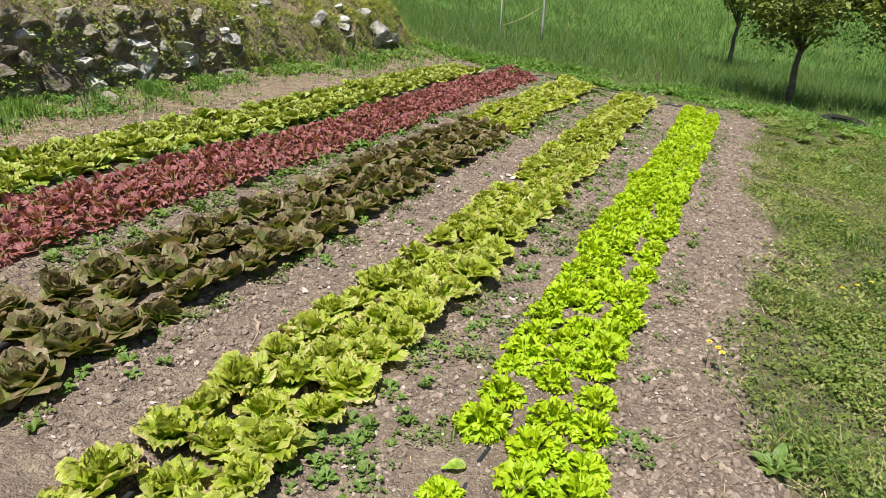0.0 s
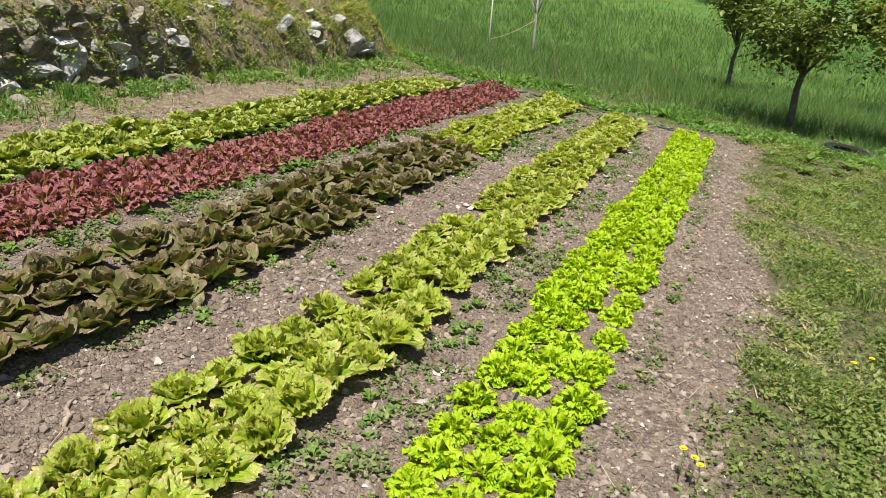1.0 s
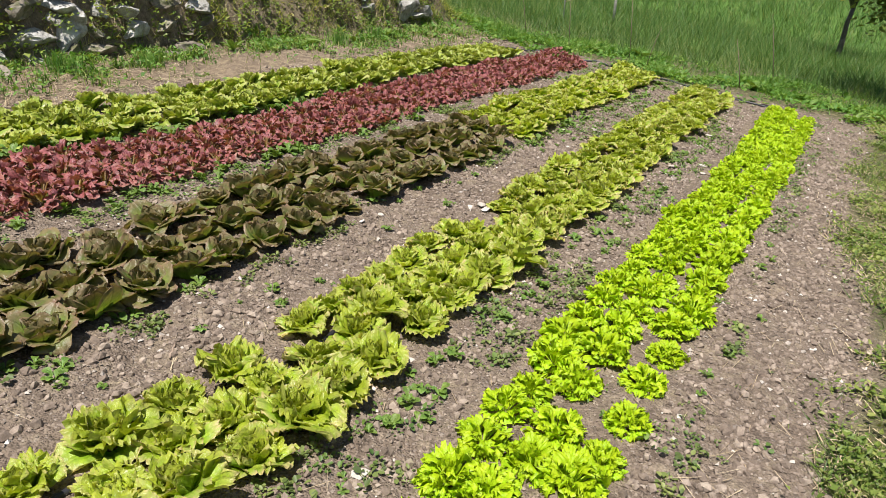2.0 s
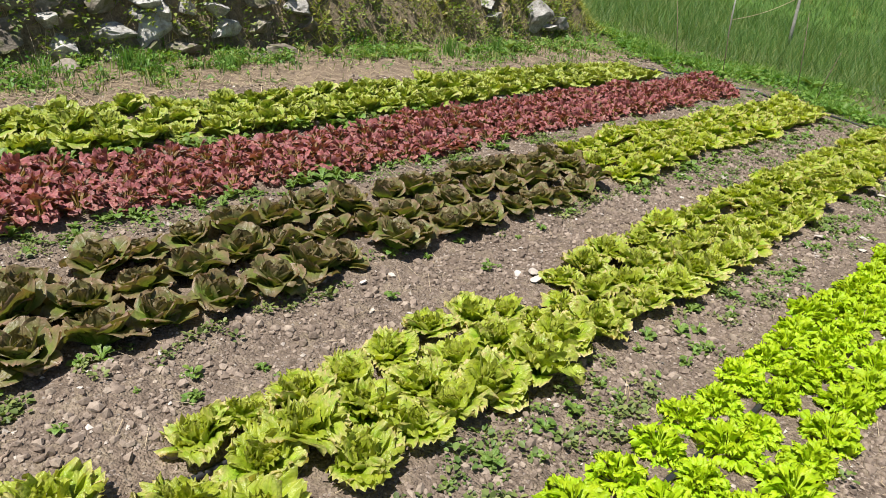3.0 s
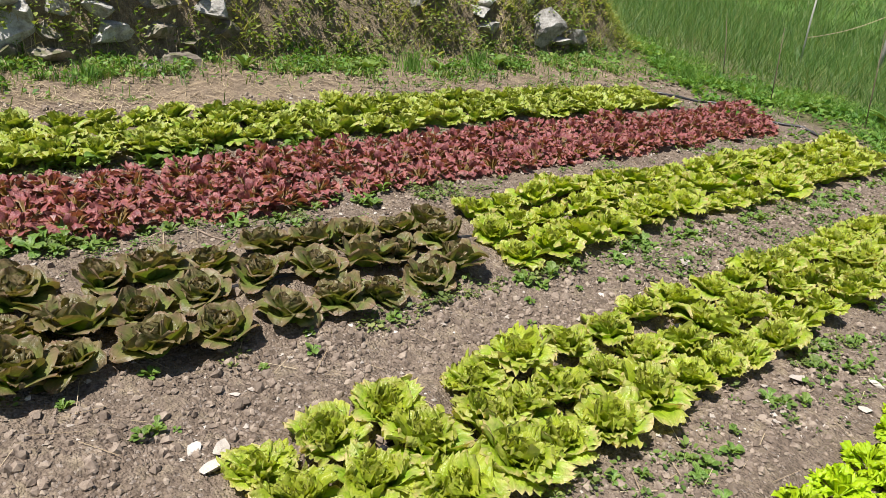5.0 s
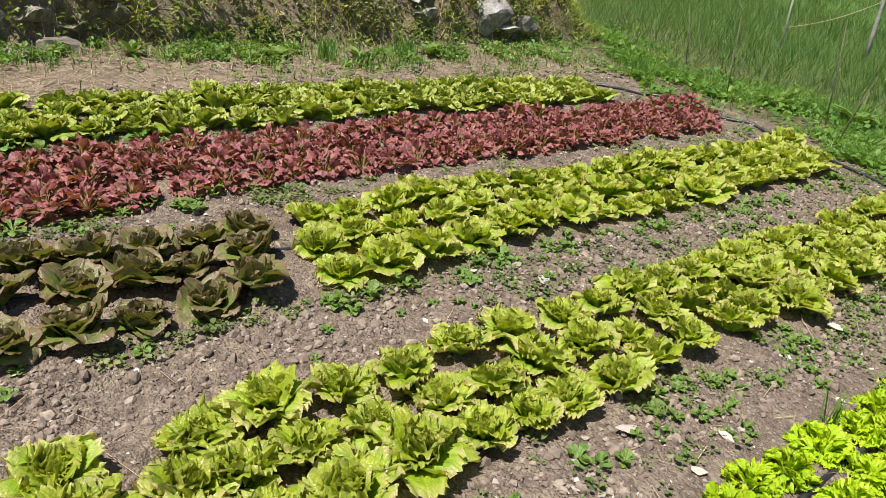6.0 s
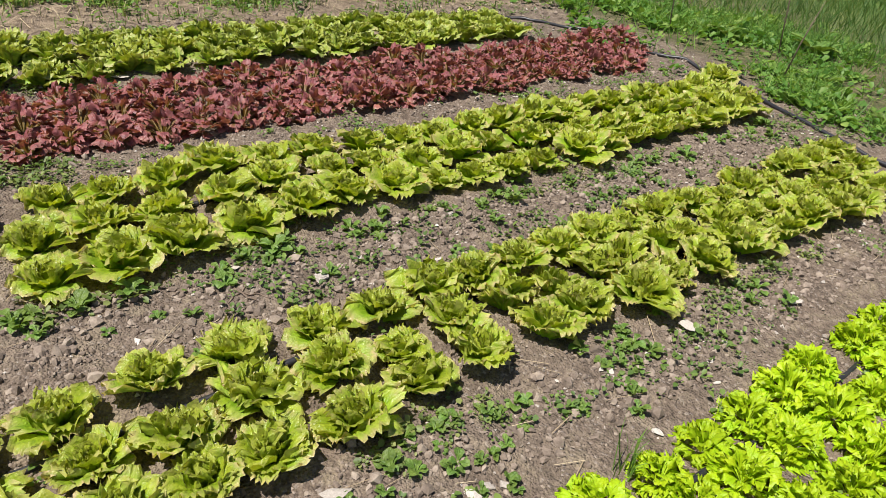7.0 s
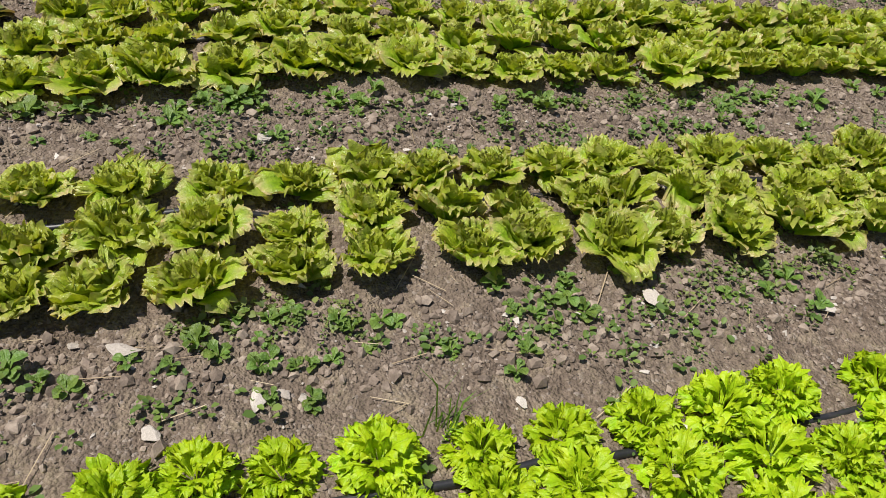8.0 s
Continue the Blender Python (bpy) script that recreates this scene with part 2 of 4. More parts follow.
ROOTWOOD = rough_material("dead_root", [(0.25, (0.10, 0.07, 0.05)), (0.5, (0.22, 0.16, 0.12)), (0.75, (0.40, 0.31, 0.24))], 40, 0.85, 0.6, 0.003, 0.3)
HOSE = rough_material("black_hose", [(0.2, (0.010, 0.010, 0.013)), (0.55, (0.022, 0.022, 0.028)), (0.8, (0.07, 0.06, 0.055))], 20, 0.42, 0.15, 0.002, 0.0)
RUBBER = rough_material("old_rubber", [(0.2, (0.004, 0.004, 0.005)), (0.55, (0.008, 0.008, 0.009)), (0.8, (0.02, 0.019, 0.018))], 9, 0.9, 0.3, 0.004, 0.0)
PETAL = rough_material("yellow_petal", [(0.2, (0.62, 0.42, 0.01)), (0.5, (0.82, 0.60, 0.015)), (0.8, (0.9, 0.75, 0.06))], 60, 0.6, 0.2, 0.001, 0.1)
GROUND = ground_material()


# ---- mesh helpers ----
def mesh_of(name, verts, faces, material, uv=None, smooth=True, tone=None):
    me = bpy.data.meshes.new(name)
    me.from_pydata(np.asarray(verts, dtype=float).tolist(), [], faces if isinstance(faces, list) else faces.tolist())
    if uv is not None:
        loops = np.empty(len(me.loops), dtype=np.int32)
        me.loops.foreach_get("vertex_index", loops)
        layer = me.uv_layers.new(name="UVMap")
        layer.data.foreach_set("uv", np.asarray(uv, dtype=np.float32)[loops].ravel())
    if tone is not None:
        layer = me.attributes.new("tone", "FLOAT", "POINT")
        layer.data.foreach_set("value", np.broadcast_to(np.asarray(tone, dtype=np.float32), len(me.vertices)).copy())
    me.polygons.foreach_set("use_smooth", [smooth] * len(me.polygons))
    me.materials.append(material)
    me.update()
    return me


def part(name, me, parent, label=""):
    """One mesh object under a thing or under a part."""
    ob = new(name, me)
    ob.parent = parent
    if label:
        ob["label"] = label
    return ob


def rosette(pieces, tones):
    """Joins leaves (verts, quads, uv) at one common foot into one mesh."""
    vs, fs, us, ts, n = [np.array([[0.0, 0.0, 0.004]])], [], [np.array([[0.0, 0.5]])], [[0.5]], 1
    for (v, f, u), t in zip(pieces, tones):
        nv = int(f[0][1] - f[0][0])
        g = f - nv + n
        g = np.where(f < nv, 0, g)
        vs.append(v[nv:])
        us.append(u[nv:])
        ts.append(np.full(len(v) - nv, t))
        fs += [q for q in ([a for k, a in enumerate(row) if a not in row[:k]] for row in g.tolist()) if len(q) > 2]
        n += len(v) - nv
    return np.concatenate(vs), fs, np.concatenate(us), np.concatenate(ts)


def lattice_noise(seed):
    table = np.random.default_rng(seed).random((256, 256))

    def at(x, y, size):
        x, y = np.asarray(x, float) / size, np.asarray(y, float) / size
        i, j = np.floor(x).astype(int), np.floor(y).astype(int)
        a, b = x - i, y - j
        a, b = a * a * (3 - 2 * a), b * b * (3 - 2 * b)
        i0, i1, j0, j1 = i % 256, (i + 1) % 256, j % 256, (j + 1) % 256
        return (table[i0, j0] * (1 - a) + table[i1, j0] * a) * (1 - b) + (table[i0, j1] * (1 - a) + table[i1, j1] * a) * b - 0.5

    return at


N1, N2, N3 = lattice_noise(1), lattice_noise(2), lattice_noise(3)


def ease(a, b, x):
    t = np.clip((np.asarray(x, float) - a) / (b - a), 0, 1)
    return t * t * (3 - 2 * t)


# ---- the lie of the land ----
def soil_edge(y):
    """Where the tilled soil gives way to turf on the low side."""
    return 0.30 + 0.30 * N1(0, y, 1.7) + 0.14 * N2(3, y, 0.35)


def soil_mask(x, y):
    side = ease(0.10, -0.06, x - soil_edge(y))
    far = ease(0.25, -0.25, y - (11.25 + 0.7 * N2(x, 5, 0.8)))
    return side * far * ease(-5.35, -5.15, x)


def bank_height(x, y):
    """The steep bank along the high side, which ends past the beds."""
    d = -5.42 + 0.10 * N1(7, y, 0.9) - x
    walled = ease(7.1, 6.4, y)
    rise = (0.32 + 0.30 * walled) * ease(0, 0.30 - 0.12 * walled, d) + (0.90 - 0.22 * walled) * np.clip(d - 0.05, 0, 2.2)
    return rise * (1 - ease(11.3, 12.4, y - 0.45 * d))


def ground_z(x, y):
    x, y = np.asarray(x, float), np.asarray(y, float)
    z = 0.005 - 0.147 * np.clip(x, -60, 7) - 0.05 * np.clip(x - 7, 0, 60)
    z = z - 0.018 * np.clip(y - 11, 0, 13) + 0.15 * np.clip(y - 24, 0, 110)
    b = bank_height(x, y)
    z = z + b
    wild = ease(0.02, 0.25, b)
    soil = soil_mask(x, y)
    z = z + wild * (0.24 * N1(x, y, 0.5) + 0.13 * N2(x, y, 0.2) + 0.06 * N3(x, y, 0.1))
    z = z + (1 - wild) * 0.05 * N2(x, y, 1.1)
    z = z + soil * (0.034 * N1(x, y, 0.19) + 0.022 * N2(x * 0.8 + y * 0.6, y * 0.8 - x * 0.6, 0.11))
    z = z + (1 - soil) * (1 - wild) * 0.05 * N3(x, y, 0.35)
    return z


def build_ground():
    xs = np.concatenate([-np.geomspace(400, 9.2, 26), np.arange(-9, -6.9, 0.1), np.arange(-6.9, -5.3, 0.045), np.arange(-5.3, -4.2, 0.05), np.arange(-4.2, 0.6, 0.041), np.arange(0.6, 1.6, 0.08), np.arange(1.6, 5, 0.12), np.geomspace(5, 400, 26)])
    ys = np.concatenate([-np.geomspace(300, 0.4, 24), np.arange(0.4, 11.9, 0.042), np.arange(11.9, 18, 0.12), np.geomspace(18, 600, 36)])
    gx, gy = np.meshgrid(xs, ys, indexing="ij")
    tilled = soil_mask(gx, gy) * ((gx > -4.15) & (gx < 0.55))
    r = np.random.default_rng(5)
    gx, gy = gx + tilled * r.uniform(-0.012, 0.012, gx.shape), gy + tilled * r.uniform(-0.012, 0.012, gx.shape)
    gz = ground_z(gx, gy) + tilled * r.normal(0, 0.0016, gx.shape)
    verts = np.stack([gx.ravel(), gy.ravel(), gz.ravel()], 1)
    nx, ny = len(xs), len(ys)
    k = (np.arange(nx - 1)[:, None] * ny + np.arange(ny - 1)[None]).ravel()
    faces = np.stack([k, k + ny, k + ny + 1, k + 1], 1)
    odd = (k // ny + k % ny) % 2 == 1
    faces = np.concatenate([faces[~odd][:, [0, 1, 2]], faces[~odd][:, [0, 2, 3]], faces[odd][:, [1, 2, 3]], faces[odd][:, [1, 3, 0]]])
    me = mesh_of("ground", verts, faces, GROUND)
    x, y = verts[:, 0], verts[:, 1]
    soil = soil_mask(x, y)
    straw = ease(-4.15, -4.5, x + 0.5 * N1(x, y, 0.6)) * ease(-5.75, -5.35, x) * ease(12.2, 10.8, y)
    bank = ease(0.05, 0.3, bank_height(x, y))
    cover = np.zeros((len(verts), 4), np.float32)
    cover[:, 0] = ease(12.5, 17, y)
    cover[:, 1] = np.clip(1 - soil - 0.45 * bank, 0, 1)
    cover[:, 2] = np.clip(0.66 * straw + 0.45 * bank, 0, 1)
    cover[:, 3] = 1
    layer = me.color_attributes.new("cover", "FLOAT_COLOR", "POINT")
    layer.data.foreach_set("color", cover.ravel())
    return tagged(new("ground", me), "sloping tilled stony soil with turf and meadow around", "ground", kind="structure")


build_ground()


# ---- leaves ----
def leaf(length, width, a0, a1, cup, frill, waves, nu, nv, seed, turn, base=0.012, lift=0.0, round_tip=0.5, bend=1.0, reach=2.2, foot=0.20, jag=0.3, gather=1.0, tip=0.01, fan=0.0):
    """One leaf that springs from the heart: verts, quads and UV. a0, a1: its angle over the ground at the foot and at the tip."""
    r = np.random.default_rng(seed)
    u = np.linspace(0, 1, nu) ** gather if gather else np.sin(np.linspace(0, math.pi / 2, nu))
    v = np.linspace(-1, 1, nv)
    ang = np.radians(a0 + (a1 - a0) * u ** bend)
    step = length * np.diff(u)
    mid = (ang[:-1] + ang[1:]) / 2
    rr = base + np.concatenate([[0], np.cumsum(np.cos(mid) * step)])
    zz = lift + np.concatenate([[0], np.cumsum(np.sin(mid) * step)])
    w = width * (foot + (1 - foot) * ease(0, 0.60, u)) * np.sqrt(np.clip(1 - (np.clip(u - round_tip, 0, 1) / (1.01 - round_tip)) ** 2, tip, 1))
    U, V = np.meshgrid(u, v, indexing="ij")
    W = w[:, None]
    rim = np.clip(np.abs(V) ** reach * U ** 0.7 + 0.75 * U ** (reach + 1), 0, 1.2)
    p1, p2, p3 = r.uniform(0, 6.28, 3)
    wave = np.sin(waves * math.pi * V * (0.55 + 0.45 * U) + p1) + 0.6 * np.sin(1.9 * waves * V + 5 * U + p2) + 0.8 * np.sin(waves * 2.4 * U + 2 * np.sign(V) + p3)
    off = cup * W * V ** 2 + frill * rim * (wave * 0.62 + r.normal(0, jag, U.shape))
    slide = frill * rim * r.normal(0, 0.8 * jag, U.shape) - fan * W * V ** 2 * U ** 2
    side = V * W * (1 - 0.15 * cup * np.abs(V)) + frill * rim * r.normal(0, 0.8 * jag, U.shape)
    A = ang[:, None]
    R = rr[:, None] - np.sin(A) * off + np.cos(A) * slide
    Z = zz[:, None] + np.cos(A) * off + np.sin(A) * slide
    c, s = math.cos(turn), math.sin(turn)
    verts = np.stack([(R * c - side * s).ravel(), (R * s + side * c).ravel(), np.maximum(Z, 0.004).ravel()], 1)
    k = (np.arange(nu - 1)[:, None] * nv + np.arange(nv - 1)[None]).ravel()
    quads = np.stack([k, k + nv, k + nv + 1, k + 1], 1)
    uv = np.stack([U.ravel(), V.ravel() / 2 + 0.5], 1)
    return verts, quads, uv


def ruffled(length, width, a0, a1, seed, turn, nu=5, nv=15, waves=3.5, ruffle=0.01, curl=0.6, cup=0.2, pucker=0.0, base=0.004, lift=0.012, bend=1.3, foot=0.3, round_tip=0.6, tip=0.3, fan=0.5, reach=2.2, gather=0.65):
    """One lettuce leaf with a softly ruffled margin: verts, quads and UV. a0, a1: its angle over the ground at the foot and at the tip."""
    r = np.random.default_rng(seed)
    u = np.sin(np.linspace(0, 1, nu) ** gather * math.pi / 2)
    v = np.sin(np.linspace(-1, 1, nv) * 1.25) / math.sin(1.25)
    ang = np.radians(a0 + (a1 - a0) * u ** bend)
    step = length * np.diff(u)
    mid = (ang[:-1] + ang[1:]) / 2
    rr = base + np.concatenate([[0], np.cumsum(np.cos(mid) * step)])
    zz = lift + np.concatenate([[0], np.cumsum(np.sin(mid) * step)])
    w = width * (foot + (1 - foot) * ease(0, 0.55, u)) * np.sqrt(np.clip(1 - (np.clip(u - round_tip, 0, 1) / (1.01 - round_tip)) ** 2, tip, 1))
    U, V = np.meshgrid(u, v, indexing="ij")
    W = w[:, None]
    rim = np.clip(np.abs(V) ** reach * U ** 0.8 + 0.8 * U ** (reach + 2.2), 0, 1.15)
    p = r.uniform(0, 6.28, 6)
    phase = waves * math.pi * V * r.uniform(0.85, 1.15) + 4.5 * U * V + 1.2 * np.sin(2.2 * V + p[4]) + 1.3 * np.sin(6.5 * U + p[3])
    swell = 0.75 + 0.45 * np.sin(2.7 * V + p[5])
    off = cup * W * V ** 2 + ruffle * rim * swell * (np.sin(phase + p[0]) + 0.35 * np.sin(1.55 * phase + 4 * U + p[1]))
    off = off + pucker * U * (np.sin(6.5 * V + 5 * U + p[2]) * np.sin(9 * U + 2.5 * V + p[3]))
    slide = curl * ruffle * rim * np.cos(phase + p[1]) - fan * W * V ** 2 * U ** 2
    side = V * W * (1 - 0.18 * cup * np.abs(V)) + curl * ruffle * rim * np.cos(phase + p[2]) * np.abs(V)
    twist = r.normal(0, 0.22) * U
    off, side = off * np.cos(twist) + side * np.sin(twist), side * np.cos(twist) - off * np.sin(twist)
    A = ang[:, None]
    R = rr[:, None] - np.sin(A) * off + np.cos(A) * slide
    Z = zz[:, None] + np.cos(A) * off + np.sin(A) * slide
    c, s = math.cos(turn), math.sin(turn)
    verts = np.stack([(R * c - side * s).ravel(), (R * s + side * c).ravel(), np.maximum(Z, 0.004).ravel()], 1)
    k = (np.arange(nu - 1)[:, None] * nv + np.arange(nv - 1)[None]).ravel()
    quads = np.stack([k, k + nv, k + nv + 1, k + 1], 1)
    uv = np.stack([U.ravel(), V.ravel() / 2 + 0.5], 1)
    return verts, quads, uv


def lettuce(name, material, seed, heart_leaves, outer_leaves, shape, label, category, group):
    """A lettuce head: a heart of young leaves and single outer leaves. shape(k) gives the leaf's measures, k from 0 at the heart to 1 outside."""
    r = np.random.default_rng(seed)
    thing = tagged(new(name), label, category, group)
    total = heart_leaves + outer_leaves
    inner = []
    turn = r.uniform(0, 6.28)
    for i in range(total):
        turn += 2.39996 + r.normal(0, 0.16)
        k = (i / (total - 1)) ** 0.85
        piece = ruffled(seed=seed * 131 + i, turn=turn, **shape(k, r))
        if i < heart_leaves:
            inner.append(piece)
        else:
            part("leaf", mesh_of("leaf", piece[0], piece[1], material, piece[2], tone=r.uniform(0.45, 1)), thing)
    v, f, u, t = rosette(inner, [r.uniform(0, 0.25 + 0.75 * i / total) for i in range(len(inner))])
    part("heart", mesh_of("heart", v, f, material, u, tone=t), thing)
    return thing


def frilly(size, wide=0.20, nv=8, ruffle=0.105, wild=42):
    """A pompom: small round flaps all over a dome, each one curling outwards and crimped at its end."""
    def shape(k, r):
        rise = math.asin(max(1 - 1.02 * k, -0.02)) + r.normal(0, 0.10)
        core = size * 0.66 * r.uniform(0.82, 1.08)
        up = math.degrees(rise)
        return dict(length=size * r.uniform(0.36, 0.52), width=size * wide * r.uniform(0.7, 1.25), a0=up + r.normal(0, 14), a1=up - 70 + r.normal(0, wild),
                    cup=r.normal(0.0, 0.35), ruffle=size * ruffle * r.uniform(0.8, 1.3), curl=0.7, waves=1.9, nu=5, nv=nv, base=core * math.cos(rise), lift=0.014 + 0.85 * core * max(math.sin(rise), 0), round_tip=0.72, bend=1.3, reach=1.4, foot=0.14, gather=1.85, tip=0.50, fan=0.35)
    return shape


def crisp(size, nu=5, nv=17, ruffle=0.085, waves=2.5):
    """A round head of broad puckered leaves that rise, fold outwards and ruffle at the rim."""
    def shape(k, r):
        return dict(length=size * (0.64 + 0.38 * k) * r.uniform(0.84, 1.12), width=size * (0.24 + 0.16 * k) * r.uniform(0.8, 1.2), a0=92 - 50 * k ** 1.2 + r.normal(0, 6), a1=66 - 96 * k + r.normal(0, 22),
                    cup=0.5 - 0.5 * k + r.normal(0, 0.15), ruffle=size * ruffle, curl=0.55, waves=waves, nu=nu, nv=nv, pucker=size * 0.024, base=0.003 + 0.010 * k, lift=0.010, round_tip=0.78, bend=2.0, reach=1.6, foot=0.40, gather=0.8, tip=0.60, fan=0.35)
    return shape


def upright(size):
    """Broad round spoons, cupped and blistered, the outer ones bowing over."""
    def shape(k, r):
        droop = r.random() < 0.4 * k
        return dict(length=size * (0.62 + 0.36 * k) * r.uniform(0.80, 1.12), width=size * (0.27 + 0.17 * k) * r.uniform(0.85, 1.15), a0=90 - 46 * k ** 1.1 + r.normal(0, 10), a1=(-30 if droop else 88 - 62 * k ** 1.2) + r.normal(0, 24),
                    cup=0.45 - 0.50 * k + r.normal(0, 0.15), ruffle=size * 0.036, curl=0.3, waves=1.3, nu=7, nv=9, pucker=size * 0.022, base=0.004 + 0.012 * k, lift=0.012, round_tip=0.52, bend=1.5, reach=1.8, foot=0.26, gather=0.95, tip=0.10, fan=0.10)
    return shape


def plant_out(kinds, spots, tilt, seed):
    """Sets out copies of the given heads on the spots (x, y), standing on the soil."""
    r = np.random.default_rng(seed)
    for i, (x, y, s) in enumerate(spots):
        ob = kinds[r.integers(len(kinds))]
        z = float(ground_z(x, y)) - 0.012
        m = pose(x, y, z, r.normal(0, tilt), r.normal(0, tilt) + 3, r.uniform(0, 360)) @ Matrix.Diagonal((s, s, s * r.uniform(0.92, 1.08), 1))
        copy_thing(ob, m)
    for ob in kinds:
        for o in (*ob.children_recursive, ob):
            bpy.data.objects.remove(o)


def row_spots(x0, bow, mark, start, stop, pitch, seed, size=1.0, jitter=0.014, skips=(), runs=(), flare=0.0):
    """Spots along one planted row that bows a little and has a head at the mark; skips are gaps where nothing stands, runs are stretches planted at odd distances."""
    r = np.random.default_rng(seed)
    ys = [mark + i * pitch + r.normal(0, 0.016) for i in range(math.ceil((start - mark) / pitch), math.floor((stop - mark) / pitch) + 1)]
    for run in runs:
        ys = [y for y in ys if y < run[0] - 0.6 * pitch or y > run[-1] + 0.6 * pitch] + [*run]
    return [(x0 + bow * float(ease(4, 8.5, y)) + flare * float(ease(2.7, 1.8, y)) + r.normal(0, jitter), y, size * r.uniform(0.85, 1.12)) for y in sorted(ys) if not any(a < y < b for a, b in skips)]


# ---- the beds ----
def lime_bed():
    kinds = [lettuce("frilly_lettuce", LIME, 10 + i, 74, 7, frilly(0.092), "bright lime green frilly lettuce head growing in soil", "lettuce", "lime lettuce bed") for i in range(6)]
    spots = row_spots(-0.675, 0.085, 1.95, 0.9, 10.5, 0.2065, 1, skips=((1.6, 1.8),), runs=((1.55, 1.95, 2.17, 2.39, 2.57, 2.77, 2.98, 3.24, 3.45, 3.64), (7.47, 7.67, 7.89, 8.09, 8.30, 8.50, 8.70)), flare=0.045)
    spots += row_spots(-0.525, 0.08, 1.71, 0.9, 10.5, 0.2065, 2, runs=((1.74, 1.92, 2.14, 2.38, 2.60, 2.80, 3.00, 3.25, 3.46, 3.64, 3.93), (7.70, 7.89, 8.08, 8.32, 8.55)), flare=0.09)
    spots += row_spots(-0.345, 0.07, 1.88, 0.9, 10.45, 0.206, 3, runs=((1.76, 1.91, 2.13, 2.36, 2.59, 2.80, 2.98, 3.20, 3.44, 3.61, 3.83, 4.08), (8.12, 8.32, 8.50)), flare=0.08)
    plant_out(kinds, spots, 5, 11)


def bronze_green_beds():
    name, words, group = "batavia_lettuce", "green crisp lettuce head with bronze tinged frilled edges", "bronze green lettuce beds"
    near = [lettuce(name, BATAVIA, 30 + i, 18, 8, crisp(0.131), words, "lettuce", group) for i in range(7)]
    far = [lettuce(name, BATAVIA, 40 + i, 15, 7, crisp(0.132, 5, 12, 0.09, 2.2), words, "lettuce", group) for i in range(5)]
    spots = row_spots(-1.475, -0.015, 6.93, 0.7, 10.5, 0.209, 4, skips=((4.95, 5.16), (3.28, 3.5)), runs=((3.72, 3.90, 4.08, 4.28, 4.49, 4.67, 4.84), (5.27, 5.47), (6.02, 6.22, 6.44, 6.66, 6.90, 7.12, 7.37, 7.59, 7.80)))
    spots += row_spots(-1.305, -0.01, 6.94, 0.8, 10.6, 0.206, 5, runs=((3.80, 4.03, 4.26, 4.43, 4.63), (6.06, 6.24, 6.46, 6.70, 6.90, 7.11, 7.34, 7.56, 7.77, 8.00, 8.21, 8.44)))
    spots += row_spots(-1.155, 0.01, 6.92, 0.9, 10.4, 0.21, 6, 1.1, runs=((3.87, 4.07, 4.23, 4.43), (6.28, 6.50, 6.72, 6.90, 7.08, 7.31, 7.55, 7.76, 8.02, 8.21, 8.46, 8.64, 8.87, 9.10)))
    plant_out(near, spots, 6, 12)
    spots = row_spots(-2.48, 0.0, 6.85, 6.7, 10.95, 0.212, 7, 1.1) + row_spots(-2.28, 0.0, 6.8, 6.7, 10.9, 0.212, 8, 1.1) + row_spots(-2.09, 0.0, 6.78, 6.6, 10.6, 0.212, 9, 1.12)
    plant_out(far, spots, 6, 16)


def dark_bed():
    kinds = [lettuce("romaine_lettuce", ROMAINE, 50 + i, 22, 13, upright(0.130), "dark bronze green romaine lettuce head with smooth cupped leaves", "lettuce", "dark romaine bed") for i in range(7)]
    spots = row_spots(-2.49, 0.0, 6.6, 0.9, 6.62, 0.208, 14, 1.10) + row_spots(-2.28, 0.0, 6.5, 1.0, 6.64, 0.208, 15, 1.10) + row_spots(-2.06, 0.0, 6.46, 0.8, 6.55, 0.208, 16, 1.13)
    plant_out(kinds, spots, 6, 13)


def red_bed():
    kinds = [lettuce("red_lettuce", RED, 70 + i, 50, 4, frilly(0.116, 0.20, 6, 0.085, 50), "dark red frilly lettuce head in a dense bed", "lettuce", "red lettuce bed") for i in range(6)]
    spots = row_spots(-3.38, 0.0, 10.95, 1.4, 11.0, 0.185, 24) + row_spots(-3.18, 0.02, 10.8, 1.3, 10.9, 0.185, 25) + row_spots(-2.99, 0.03, 10.55, 1.3, 10.7, 0.185, 26)
    plant_out(kinds, spots, 7, 14)


def pale_bed():
    kinds = [lettuce("leaf_lettuce", PALE, 90 + i, 17, 5, crisp(0.140, 5, 12, 0.09, 2.2), "pale green loose leaf lettuce head", "lettuce", "pale lettuce bed") for i in range(6)]
    spots = row_spots(-4.07, 0.0, 10.2, 2.0, 10.3, 0.2, 34) + row_spots(-3.88, -0.02, 10.2, 2.0, 10.3, 0.2, 35) + row_spots(-3.69, -0.02, 10.1, 2.0, 10.2, 0.2, 36)
    plant_out(kinds, spots, 7, 15)


lime_bed()
bronze_green_beds()
dark_bed()
red_bed()
pale_bed()


